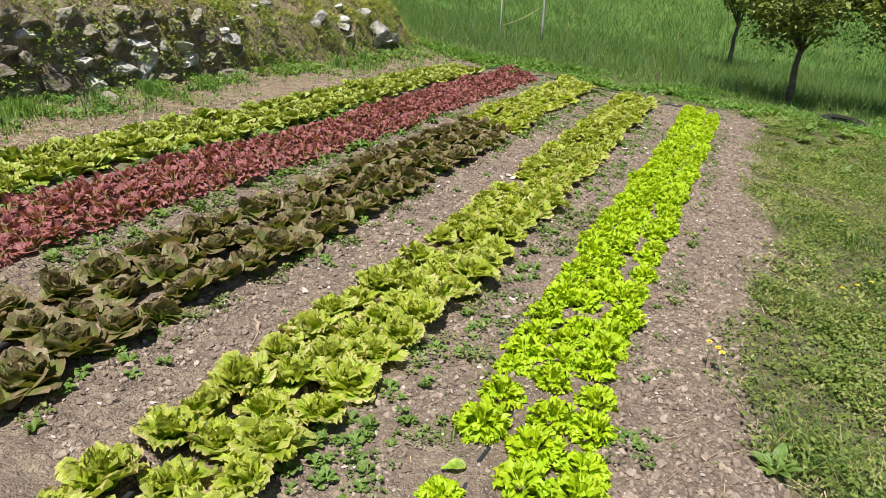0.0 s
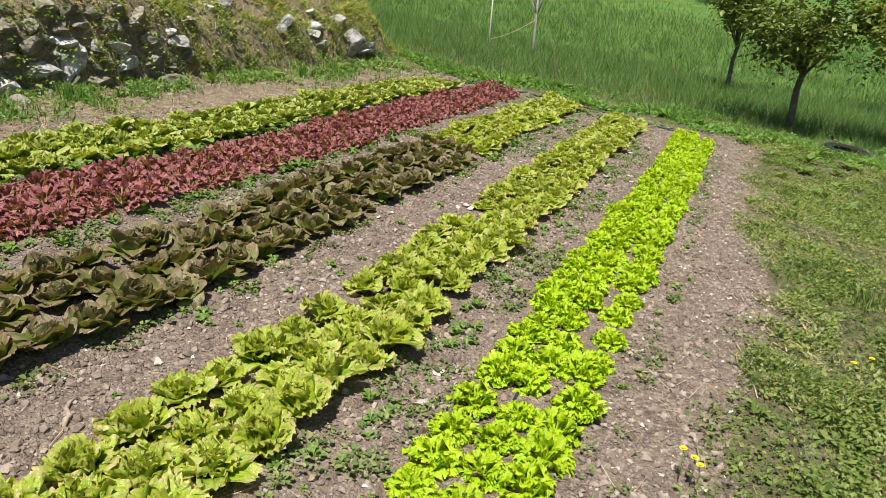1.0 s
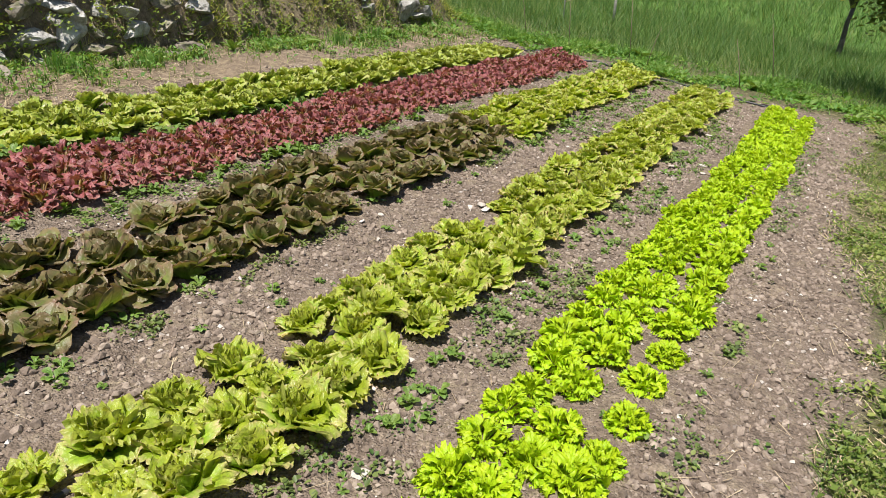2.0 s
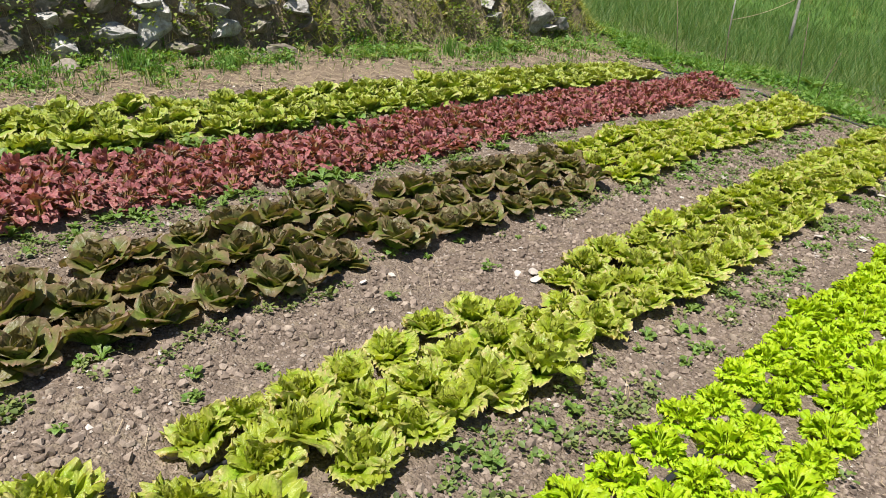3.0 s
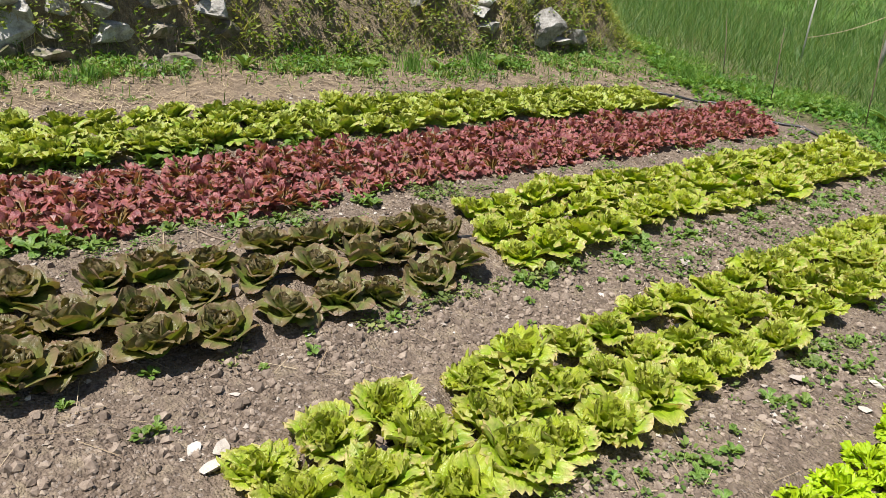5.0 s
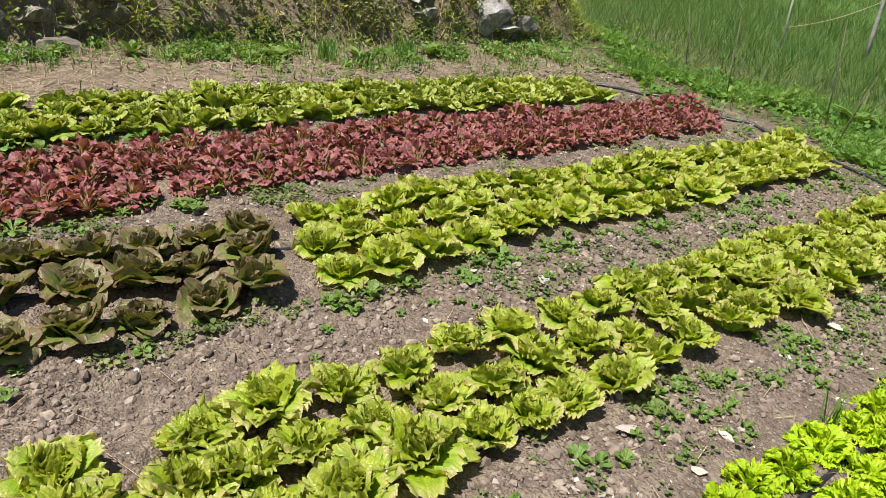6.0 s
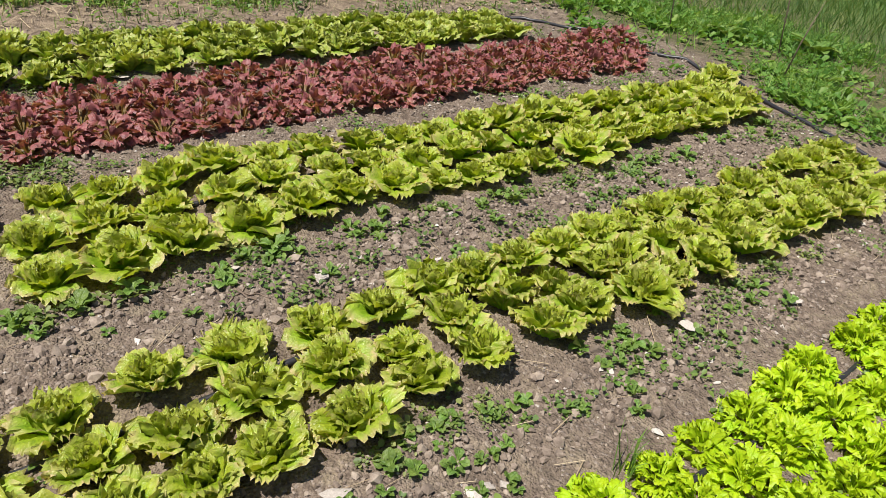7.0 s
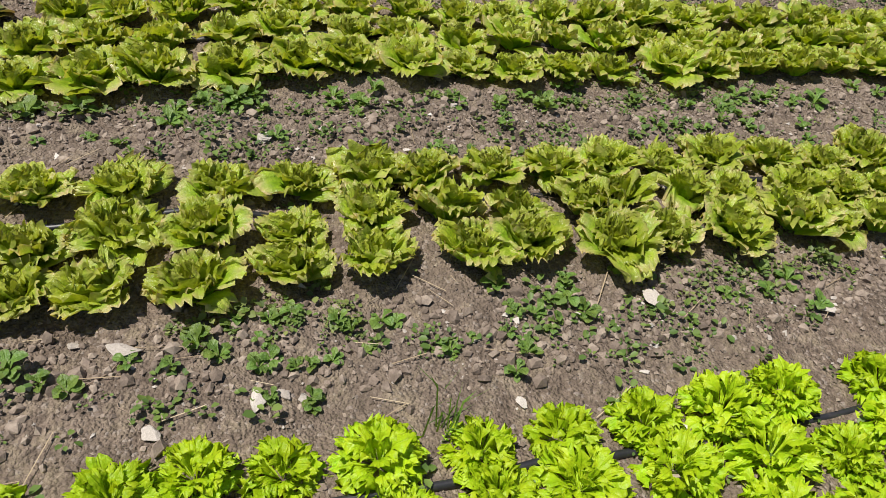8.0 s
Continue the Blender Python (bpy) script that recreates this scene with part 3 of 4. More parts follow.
# ---- stones ----
def rock_mesh(size, seed, material, level=2, cuts=13, smooth=False):
    """A broken stone: a ball cut flat by random planes, roughened."""
    r = np.random.default_rng(seed)
    bm = bmesh.new()
    bmesh.ops.create_icosphere(bm, subdivisions=level, radius=1.0)
    v = np.array([p.co[:] for p in bm.verts])
    f = [[p.index for p in q.verts] for q in bm.faces]
    bm.free()
    for _ in range(cuts):
        n = r.normal(0, 1, 3)
        n /= np.linalg.norm(n)
        over = np.clip(v @ n - r.uniform(0.36, 0.72), 0, None)
        v = v - over[:, None] * n
    k = r.uniform(0, 50)
    v = v * np.array([[1 + 0.11 * noise.noise(Vector(p) * 2.1 + Vector((k, 0, 0))) + 0.10 * noise.noise(Vector(p) * 5.5 + Vector((0, k, 0)))] for p in v.tolist()])
    v = v + r.normal(0, 0.012, v.shape)
    v = v / np.abs(v).max(0)
    return mesh_of("stone", v * (np.array(size) / 2), f, material, smooth=smooth)


def bank_face(y, z):
    """Where the bank's surface reaches the height z."""
    xs = np.arange(-5.2, -7.4, -0.01)
    zs = ground_z(xs, np.full_like(xs, y))
    return float(xs[np.argmax(zs >= z)])


def wall_stones():
    """The dry stone wall in the bank: (along, height, length, thickness) of its large pale stones."""
    wall = tagged(new("stone_wall"), "old dry stone retaining wall, half overgrown in the bank", "wall", kind="structure")
    wall.location = (-5.6, 5.2, 0.8)
    pale = ((4.68, 1.08, 0.20, 0.15), (4.75, 0.87, 0.32, 0.20), (5.11, 0.98, 0.36, 0.15), (5.06, 0.80, 0.24, 0.17), (5.45, 1.00, 0.38, 0.30), (5.35, 1.22, 0.30, 0.12),
            (5.32, 1.11, 0.16, 0.11), (5.51, 1.12, 0.14, 0.18), (5.72, 1.15, 0.24, 0.16), (5.98, 1.13, 0.23, 0.13), (6.06, 0.98, 0.34, 0.20), (6.80, 1.17, 0.27, 0.15), (6.68, 1.28, 0.11, 0.10), (4.28, 1.32, 0.36, 0.14))
    grey = ((5.66, 0.99, 0.20, 0.16), (5.65, 0.84, 0.46, 0.13), (5.36, 0.84, 0.24, 0.16), (4.66, 0.74, 0.22, 0.16), (6.40, 1.01, 0.27, 0.18), (6.62, 0.93, 0.22, 0.14), (4.35, 0.92, 0.34, 0.24), (4.05, 0.86, 0.40, 0.26), (4.15, 1.12, 0.30, 0.20), (5.6, 1.36, 0.22, 0.12), (7.06, 1.38, 0.24, 0.12), (6.9, 1.02, 0.26, 0.16))
    n = 0
    for stones, mat in ((pale, PALESTONE), (grey, GREYSTONE)):
        for y, z, a, b in stones:
            n += 1
            ob = part("stone", rock_mesh((0.30, 1.05 * a, 1.15 * b), 200 + n, mat, 3), wall)
            ob.matrix_local = pose(max(bank_face(y, z), -5.78) - 0.03 - wall.location.x, y - wall.location.y, z - wall.location.z, rng.normal(0, 6), rng.normal(0, 9), rng.normal(0, 8))
    shapes = [rock_mesh((0.28, 0.28, 0.17), 300 + i, GREYSTONE, 3) for i in range(10)]
    r = np.random.default_rng(31)
    for course in range(6):
        y = 2.7
        while y < 6.5:
            wide = r.uniform(0.7, 1.35)
            y += 0.14 * wide
            z = 0.80 + 0.135 * course + r.normal(0, 0.02)
            if not any(abs(y - p[0]) < (p[2] + 0.1 * wide) / 2 and abs(z - p[1]) < (p[3] + 0.04) / 2 for p in pale + grey) and r.random() < 0.97:
                ob = part("stone", shapes[r.integers(10)], wall)
                ob.matrix_local = pose(max(bank_face(y, z), -5.76) - 0.015 - wall.location.x, y - wall.location.y, z - wall.location.z, r.normal(0, 8), r.normal(0, 10), r.normal(0, 12)) @ Matrix.Diagonal((1, wide, r.uniform(0.8, 1.2), 1))
            y += 0.14 * wide


def bank_rocks():
    """Pale rocks that stand out of the earth bank past the wall."""
    for i, (y, z, a, b) in enumerate(((8.92, 1.37, 0.22, 0.24), (9.74, 1.32, 0.24, 0.17), (9.63, 1.23, 0.24, 0.13), (9.69, 1.09, 0.30, 0.15), (10.30, 1.38, 0.32, 0.34), (10.46, 1.12, 0.48, 0.46), (10.90, 1.03, 0.34, 0.22), (8.75, 1.30, 0.14, 0.12), (9.9, 1.52, 0.2, 0.12), (10.62, 0.97, 0.34, 0.1), (8.1, 1.62, 0.3, 0.2), (7.75, 1.55, 0.2, 0.12))):
        ob = tagged(new("rock", rock_mesh((0.34, a, b), 400 + i, PALESTONE, 3, 12)), "pale grey limestone rock set in the grassy bank", "rock", "bank rocks")
        ob.matrix_world = pose(bank_face(y, z) + 0.01, y, z, rng.normal(0, 10), rng.normal(0, 10), rng.normal(0, 15))


def field_stones():
    """Loose stones on the soil: (x, y, length), then more of them strewn about."""
    placed = ((-2.98, 3.95, 0.085), (-2.95, 3.17, 0.07), (-0.88, 3.11, 0.07), (-0.86, 2.86, 0.09), (-1.60, 5.22, 0.08), (-1.54, 5.18, 0.085), (-1.63, 5.16, 0.055), (-1.10, 4.80, 0.055), (-1.73, 2.48, 0.055), (-1.09, 4.12, 0.05),
              (-1.71, 7.51, 0.075), (-0.96, 7.15, 0.085), (-1.02, 7.03, 0.045), (-0.79, 7.43, 0.06), (-0.79, 7.53, 0.055), (-0.95, 8.50, 0.085), (-0.74, 8.38, 0.03), (-0.70, 8.03, 0.04), (-0.84, 9.00, 0.06), (-1.91, 4.52, 0.045),
              (-1.88, 4.65, 0.045), (-1.65, 7.95, 0.04), (-2.74, 4.13, 0.05), (-0.81, 7.49, 0.04), (-1.90, 7.29, 0.05), (-3.62, 7.42, 0.09), (-1.08, 1.98, 0.07), (-0.74, 7.22, 0.065))
    shapes = [rock_mesh((1.0, 0.66, 0.36), 500 + i, FIELDSTONE, 3, 14) for i in range(6)]
    r = np.random.default_rng(51)
    spots = [*placed]
    for lane in (-0.90, -1.78, -2.74, -3.56, 0.02):
        for _ in range(18):
            spots.append((lane + r.normal(0, 0.10), r.uniform(1.3, 10.8), r.uniform(0.018, 0.042)))
    for x, y, s in spots:
        ob = tagged(new("stone", shapes[r.integers(6)]), "pale angular stone lying on the soil", "stone", "stones on the soil")
        ob.matrix_world = pose(x, y, float(ground_z(x, y)) + 0.12 * s, r.normal(0, 10), r.normal(0, 10), r.uniform(0, 360)) @ Matrix.Diagonal((s, s, min(s, 0.055) * r.uniform(0.8, 1.2), 1))


def scatter(n, x0, x1, y0, y1, keep, seed):
    """n random spots in a stretch of the plan, thinned by keep(x, y) between 0 and 1."""
    r = np.random.default_rng(seed)
    xs, ys = np.empty(0), np.empty(0)
    while len(xs) < n:
        x, y = r.uniform(x0, x1, 4 * n), r.uniform(y0, y1, 4 * n)
        ok = r.random(4 * n) < keep(x, y)
        xs, ys = np.concatenate([xs, x[ok]]), np.concatenate([ys, y[ok]])
        if not ok.any():
            break
    return xs[:n], ys[:n], r


def crumbs(name, n, low, high, keep, seed, material, label, category, box=(-5.2, 0.6, 1.0, 11.5), coarse=False):
    """Clods or grit over the soil, each a small irregular lump."""
    x, y, r = scatter(n, box[0], box[1], box[2], box[3], keep, seed)
    n = len(x)
    g = (1 + 5 ** 0.5) / 2
    base = np.array([[-1, g, 0], [1, g, 0], [-1, -g, 0], [1, -g, 0], [0, -1, g], [0, 1, g], [0, -1, -g], [0, 1, -g], [g, 0, -1], [g, 0, 1], [-g, 0, -1], [-g, 0, 1]]) / 1.9
    tri = np.array([[0, 11, 5], [0, 5, 1], [0, 1, 7], [0, 7, 10], [0, 10, 11], [1, 5, 9], [5, 11, 4], [11, 10, 2], [10, 7, 6], [7, 1, 8], [3, 9, 4], [3, 4, 2], [3, 2, 6], [3, 6, 8], [3, 8, 9], [4, 9, 5], [2, 4, 11], [6, 2, 10], [8, 6, 7], [9, 8, 1]])
    if coarse:
        base = np.array([[1, 0, 0], [0, 1, 0], [-1, 0, 0], [0, -1, 0], [0, 0, 0.9], [0, 0, -0.9]])
        tri = np.array([[0, 1, 4], [1, 2, 4], [2, 3, 4], [3, 0, 4]])
    m = len(base)
    s = low * (high / low) ** (r.random(n) ** 1.7)
    v = base[None] * s[:, None, None] * r.uniform(0.75, 1.2, (n, m, 1)) * r.uniform(0.6, 1.2, (n, 1, 3)) + r.normal(0, 0.18 if coarse else 0.10, (n, m, 3)) * s[:, None, None]
    a = r.uniform(0, 6.28, n)
    c, q = np.cos(a)[:, None], np.sin(a)[:, None]
    v = np.stack([v[..., 0] * c - v[..., 1] * q + x[:, None], v[..., 0] * q + v[..., 1] * c + y[:, None], v[..., 2] * 0.95 + (ground_z(x, y) + 0.2 * s)[:, None]], -1)
    f = (tri[None] + m * np.arange(n)[:, None, None]).reshape(-1, 3)
    return tagged(new(name, mesh_of(name, v.reshape(-1, 3), f, material, smooth=False)), label, category, kind="stuff")


# ---- grass, straw and seedlings ----
def blades(name, x, y, height, width, lean, r, material, label, category, z=None, kind="stuff", plain=False):
    """Bent blades that stand at the spots (x, y)."""
    n = len(x)
    z = ground_z(x, y) - 0.006 if z is None else z
    a, b = r.uniform(0, 6.28, n), r.uniform(0, 6.28, n)
    h, w = height * r.uniform(0.55, 1.25, n), width * r.uniform(0.7, 1.3, n) / 2
    tip = lean * h * r.uniform(0.2, 1.3, n)
    dx, dy, sx, sy = np.cos(a), np.sin(a), np.cos(b) * w, np.sin(b) * w
    mx, my, mz = x + dx * tip * 0.3, y + dy * tip * 0.3, z + h * 0.6
    tx, ty, tz = x + dx * tip, y + dy * tip, z + h * np.clip(1 - 0.35 * lean, 0.25, 1)
    v = np.stack([np.stack([x - sx, y - sy, z], 1), np.stack([x + sx, y + sy, z], 1), np.stack([mx + 0.8 * sx, my + 0.8 * sy, mz], 1), np.stack([mx - 0.8 * sx, my - 0.8 * sy, mz], 1), np.stack([tx, ty, tz], 1)], 1)
    k = 5 * np.arange(n)[:, None]
    f = (k + np.array([[0, 1, 2, 3]])).tolist() + (k + np.array([[3, 2, 4]])).tolist()
    if plain:
        v, f = v[:, [0, 1, 4]], (3 * np.arange(n)[:, None] + np.array([[0, 1, 2]])).tolist()
    ob = new(name, mesh_of(name, v.reshape(-1, 3), f, material))
    return tagged(ob, label, category, kind=kind)


def leaflets(name, x, y, z, size, rise, r, material, label, category, kind="stuff", parent=None):
    """Small folded leaves at the given places; rise: how steeply they stand, in radians."""
    n = len(x)
    a, e = r.uniform(0, 6.28, n), r.normal(rise, 0.35, n)
    s = size * r.uniform(0.55, 1.3, n)
    d = np.stack([np.cos(a) * np.cos(e), np.sin(a) * np.cos(e), np.sin(e)], 1)
    side = np.stack([-np.sin(a), np.cos(a), r.normal(0, 0.35, n)], 1)
    up = np.cross(d, side)
    p = np.stack([x, y, z], 1)
    sc = s[:, None]
    v = np.stack([p, p + (d * 0.45 + side * 0.33 + up * 0.10) * sc, p + d * sc - up * 0.08 * sc, p + (d * 0.45 - side * 0.33 + up * 0.10) * sc], 1)
    k = 4 * np.arange(n)[:, None]
    f = np.concatenate([k + np.array([[0, 1, 2]]), k + np.array([[0, 2, 3]])])
    me = mesh_of(name, v.reshape(-1, 3), f, material, smooth=False)
    if parent is not None:
        return part(name, me, parent)
    return tagged(new(name, me), label, category, kind=kind)


def sprigs(name, x, y, count, size, r, material, label):
    """Small weeds: each a ring of round leaflets on short stems about the spot."""
    n = len(x)
    grow = 0.55 + 1.1 * r.random((n, 1)) ** 2
    a = r.uniform(0, 6.28, (n, 1)) + 6.283 * np.arange(count)[None] / count + r.normal(0, 0.35, (n, count))
    e = r.normal(0.25, 0.4, (n, count))
    s = size * grow * r.uniform(0.7, 1.25, (n, count))
    far = size * grow * r.uniform(0.15, 1.0, (n, count))
    d = np.stack([np.cos(a) * np.cos(e), np.sin(a) * np.cos(e), np.sin(e)], -1)
    side = np.stack([-np.sin(a), np.cos(a), r.normal(0, 0.3, a.shape)], -1)
    up = np.cross(d, side)
    px, py = x[:, None] + far * np.cos(a), y[:, None] + far * np.sin(a)
    p = np.stack([px, py, ground_z(px, py) + 0.004 + 0.9 * size * grow * r.random((n, count))], -1)
    ring = ((0.0, 0.0, 0.0), (0.30, 0.30, 0.10), (0.72, 0.34, 0.08), (1.0, 0.0, -0.10), (0.72, -0.34, 0.08), (0.30, -0.30, 0.10))
    v = np.stack([p + (d * i + side * j + up * k) * s[..., None] for i, j, k in ring], 2)
    k = 6 * np.arange(n * count)[:, None]
    f = np.concatenate([k + np.array([[0, 1, 2]]), k + np.array([[0, 2, 3]]), k + np.array([[0, 3, 4]]), k + np.array([[0, 4, 5]])])
    return tagged(new(name, mesh_of(name, v.reshape(-1, 3), f, material)), label, "weeds", kind="stuff")


def straws(name, n, keep, box, length, seed, label, thick=1.0):
    """Dry stalks lying on the ground."""
    x, y, r = scatter(n, *box, keep, seed)
    n = len(x)
    a, s = r.normal(1.4, 0.9, n), length * r.uniform(0.3, 1.4, n)
    w = thick * r.uniform(0.0012, 0.0028, n)
    dx, dy = np.cos(a) * s / 2, np.sin(a) * s / 2
    px, py = -np.sin(a) * w, np.cos(a) * w
    lift = 0.012
    e0, e1 = ground_z(x - dx, y - dy) + lift, ground_z(x + dx, y + dy) + lift
    v = np.stack([np.stack([x - dx - px, y - dy - py, e0], 1), np.stack([x - dx + px, y - dy + py, e0], 1), np.stack([x + dx + px, y + dy + py, e1], 1), np.stack([x + dx - px, y + dy - py, e1], 1)], 1)
    f = (4 * np.arange(n)[:, None] + np.array([[0, 1, 2, 3]])).tolist()
    return tagged(new(name, mesh_of(name, v.reshape(-1, 3), f, STRAW)), label, "straw", kind="stuff")


BEDS = ((-0.77, -0.25), (-1.58, -1.04), (-2.62, -1.95), (-3.50, -2.88), (-4.18, -3.58))


def off_beds(x, y):
    """1 on the lanes between the beds, 0.25 under the heads."""
    w = np.ones_like(x)
    for a, b in BEDS:
        w = np.where((x > a) & (x < b), 0.25, w)
    return w * soil_mask(x, y)


def seedling_keep(x, y):
    """Seedlings come in drifts, thicker at the far end and beside the beds."""
    drift = ease(0.02, 0.30, 0.8 * N1(x, y, 0.35) + 0.6 * N2(x, y, 0.13) + 0.12 * ease(6.5, 9, y) - 0.45 * ((x > -1.97) & (x < -1.55) & (y < 6.5)) + 0.22 * ((x > -2.95) & (x < -2.68) & (y < 7)) + 0.1 * (np.abs(x + 0.92) < 0.1))
    return off_beds(x, y) * drift * np.where(x > -0.05, 0.12, 1.0)


def mat_keep(x, y):
    """Matted low weeds along the edges of the beds."""
    w = np.zeros_like(x)
    for lane, wide, y1 in ((-0.84, 0.07, 6.5), (-0.12, 0.05, 9.5), (-2.80, 0.12, 7.0), (-1.02, 0.05, 9.5), (-1.93, 0.05, 10.5), (-3.60, 0.05, 8.0)):
        w = np.maximum(w, np.exp(-((x - lane) / wide) ** 2) * (y < y1))
    return w * ease(-0.02, 0.22, N2(x, y, 0.3) + 0.7 * N3(x, y, 0.12))


def lawn_keep(x, y):
    patch = 0.22 + 0.78 * ease(-0.10, 0.20, N2(x, y, 0.4) + 0.6 * N1(x, y, 0.17))
    seen = ease(1.5, 0.9, x - 0.22 * y) * np.clip(1.35 - 0.09 * y, 0.35, 1)
    return ease(-0.12, 0.15, x - soil_edge(y) + 0.25 * N3(x, y, 0.2)) * patch * seen


def bank_keep(x, y):
    stony = ease(3.0, 3.6, y) * ease(7.2, 6.6, y) * ease(0.95, 0.70, bank_height(x, y))
    return (1 - 0.40 * stony) * ease(0.0, 0.12, bank_height(x, y)) * (0.25 + 0.75 * ease(-0.15, 0.2, N1(x, y, 0.5) + 0.6 * N3(x, y, 0.2)))


def toe_keep(x, y):
    return ease(-4.25, -5.25, x) ** 1.5 * ease(0.25, 0.05, bank_height(x, y)) * (0.08 + ease(0.0, 0.3, N2(x, y, 0.3) + 0.7 * N1(x, y, 0.12))) * ease(2.2, 3.5, y)


def by_tyre(x, y):
    """Nothing grows where the tyre lies."""
    return (np.hypot(x - 1.53, y - 12.25) > 0.33)


def meadow_keep(x, y):
    thin = np.clip(1.15 - 0.045 * np.clip(y - 13, 0, 40), 0.08, 1)
    return ease(0, 0.8, y - 11.5 + 0.35 * np.clip(-x - 4.2, -1, 0)) * ease(0.35, 0.1, bank_height(x, y)) * thin * by_tyre(x, y)


def lush_keep(x, y):
    ring = ease(10.5, 11.1, y + 0.5 * N2(x, y, 0.5)) * ease(14.0, 12.6, y) * ease(0.3, 0.05, bank_height(x, y))
    return ring * (0.06 + 0.94 * ease(0.0, 0.28, N1(x, y, 0.6) + 0.6 * N3(x, y, 0.22))) * (1 - 0.75 * ((x > -4.2) & (x < -0.1) & (y < 11.0))) * by_tyre(x, y)


def herbage():
    x, y, r = scatter(95000, -16, 8, 11.2, 38, meadow_keep, 61)
    blades("meadow_grass", x, y, (0.14 + 0.24 * ease(11.5, 14.5, y)) * (1 + 0.7 * N1(x, y, 1.3)), 0.008 + 0.0007 * np.clip(y - 11, 0, 20), 0.65, r, MEADOW, "tall green meadow grass with pale seed heads", "grass", plain=True)
    x, y, r = scatter(3600, -7, 4.5, 10.5, 14, lush_keep, 62)
    sprigs("lush_weeds", x, y, 7, 0.044, r, LUSH, "lush green broad leaved weeds at the meadow edge")
    x, y, r = scatter(12000, -7, 4.5, 11.0, 14, lush_keep, 76)
    blades("edge_grass", x, y, 0.20, 0.009, 0.9, r, LUSH, "rank green grass at the meadow edge", "grass", plain=True)
    x, y, r = scatter(95000, 0.0, 3.0, 1.7, 12.0, lawn_keep, 63)
    blades("lawn_grass", x, y, 0.05 + 0.06 * ease(-0.05, 0.3, N1(x, y, 0.5)), 0.0065, 1.1, r, TURF, "short mown turf with dry patches beside the beds", "grass", plain=True)
    x, y, r = scatter(42000, 0.0, 2.8, 1.7, 12.0, lawn_keep, 64)
    leaflets("lawn_clover", x, y, ground_z(x, y) + r.uniform(0.0, 0.06, len(x)), 0.025, 0.35, r, LAWNHERB, "clover and plantain leaves in the turf", "weeds")
    x, y, r = scatter(1800, 0.0, 2.8, 1.7, 12.0, lawn_keep, 77)
    sprigs("lawn_herbs", x, y, 7, 0.022, r, LAWNHERB, "low round leaved weeds in the turf")
    x, y, r = scatter(62000, -8.2, -5.3, 2.0, 13, bank_keep, 65)
    blades("bank_grass", x, y, 0.15, 0.009, 1.0, r, BANKGREEN, "rough half dry grass on the bank", "grass", plain=True)
    x, y, r = scatter(3400, -7.6, -5.35, 2.2, 12.6, bank_keep, 66)
    sprigs("bank_weeds", x, y, 7, 0.038, r, BANKGREEN, "low green and brown weeds on the bank")
    x, y, r = scatter(6500, -5.7, -4.25, 2.2, 11.5, toe_keep, 67)
    blades("verge_grass", x, y, 0.10, 0.007, 0.7, r, TURF, "fresh green grass tufts along the bank foot", "grass")
    x, y, r = scatter(7500, -5.7, -4.25, 2.2, 11.5, toe_keep, 68)
    leaflets("verge_weeds", x, y, ground_z(x, y) + r.uniform(0, 0.06, len(x)), 0.04, 0.3, r, LUSH, "broad leaved weeds along the bank foot", "weeds")
    x, y, r = scatter(3400, -4.6, 0.3, 1.1, 11.4, seedling_keep, 69)
    sprigs("seedlings", x, y, 5, 0.016, r, SPROUT, "tiny green weed seedlings scattered over the soil")
    x, y, r = scatter(1800, -3.9, 0.1, 1.1, 10.6, mat_keep, 75)
    sprigs("matted_weeds", x, y, 7, 0.015, r, MATTED, "matted dull green weeds at the edges of the beds")
    straws("straw_mulch", 6500, lambda x, y: ease(-4.2, -4.45, x) * ease(-5.6, -5.3, x) * (0.35 + 0.65 * ease(7.5, 4.5, y)), (-5.6, -4.15, 2.2, 11.3), 0.13, 70, "dry straw and stalks strewn along the path", 0.8)
    straws("dry_stalks", 1500, lambda x, y: soil_mask(x, y) * np.where(x > -0.15, 1.0, 0.25), (-4.2, 0.4, 1.3, 10.8), 0.10, 71, "dry grass stalks lying on the soil", 0.45)
    straws("lawn_thatch", 12000, lambda x, y: lawn_keep(x, y) * ease(-0.1, 0.2, N3(x, y, 0.5)), (0.1, 2.8, 1.8, 11.5), 0.07, 74, "dry cut grass lying in the turf")
    straws("bank_hay", 1600, lambda x, y: bank_keep(x, y) * ease(-0.2, 0.1, N1(x, y, 0.8)), (-7.2, -5.3, 2.5, 12.4), 0.15, 72, "dead grass stalks hanging on the bank")


def wall_creeper():
    """Green trailing weeds that hang over the stones of the wall."""
    r = np.random.default_rng(73)
    n = 8000
    y = r.uniform(3.2, 11.0, n)
    z = r.uniform(0.85, 1.65, n)
    keep = (N1(y, z, 0.16) + 0.6 * N2(y, z, 0.07)) > 0.06
    y, z = y[keep], z[keep]
    xs = np.arange(-5.3, -6.6, -0.02)
    gx, gy = np.meshgrid(xs, y)
    at = np.argmax(ground_z(gx, gy) >= z[:, None], 1)
    x = xs[at] + r.uniform(0.02, 0.15, len(y))
    leaflets("wall_creeper", x[at > 0], y[at > 0], z[at > 0], 0.040, -0.2, r, WALLGREEN, "green trailing weeds hanging over the wall stones", "weeds")


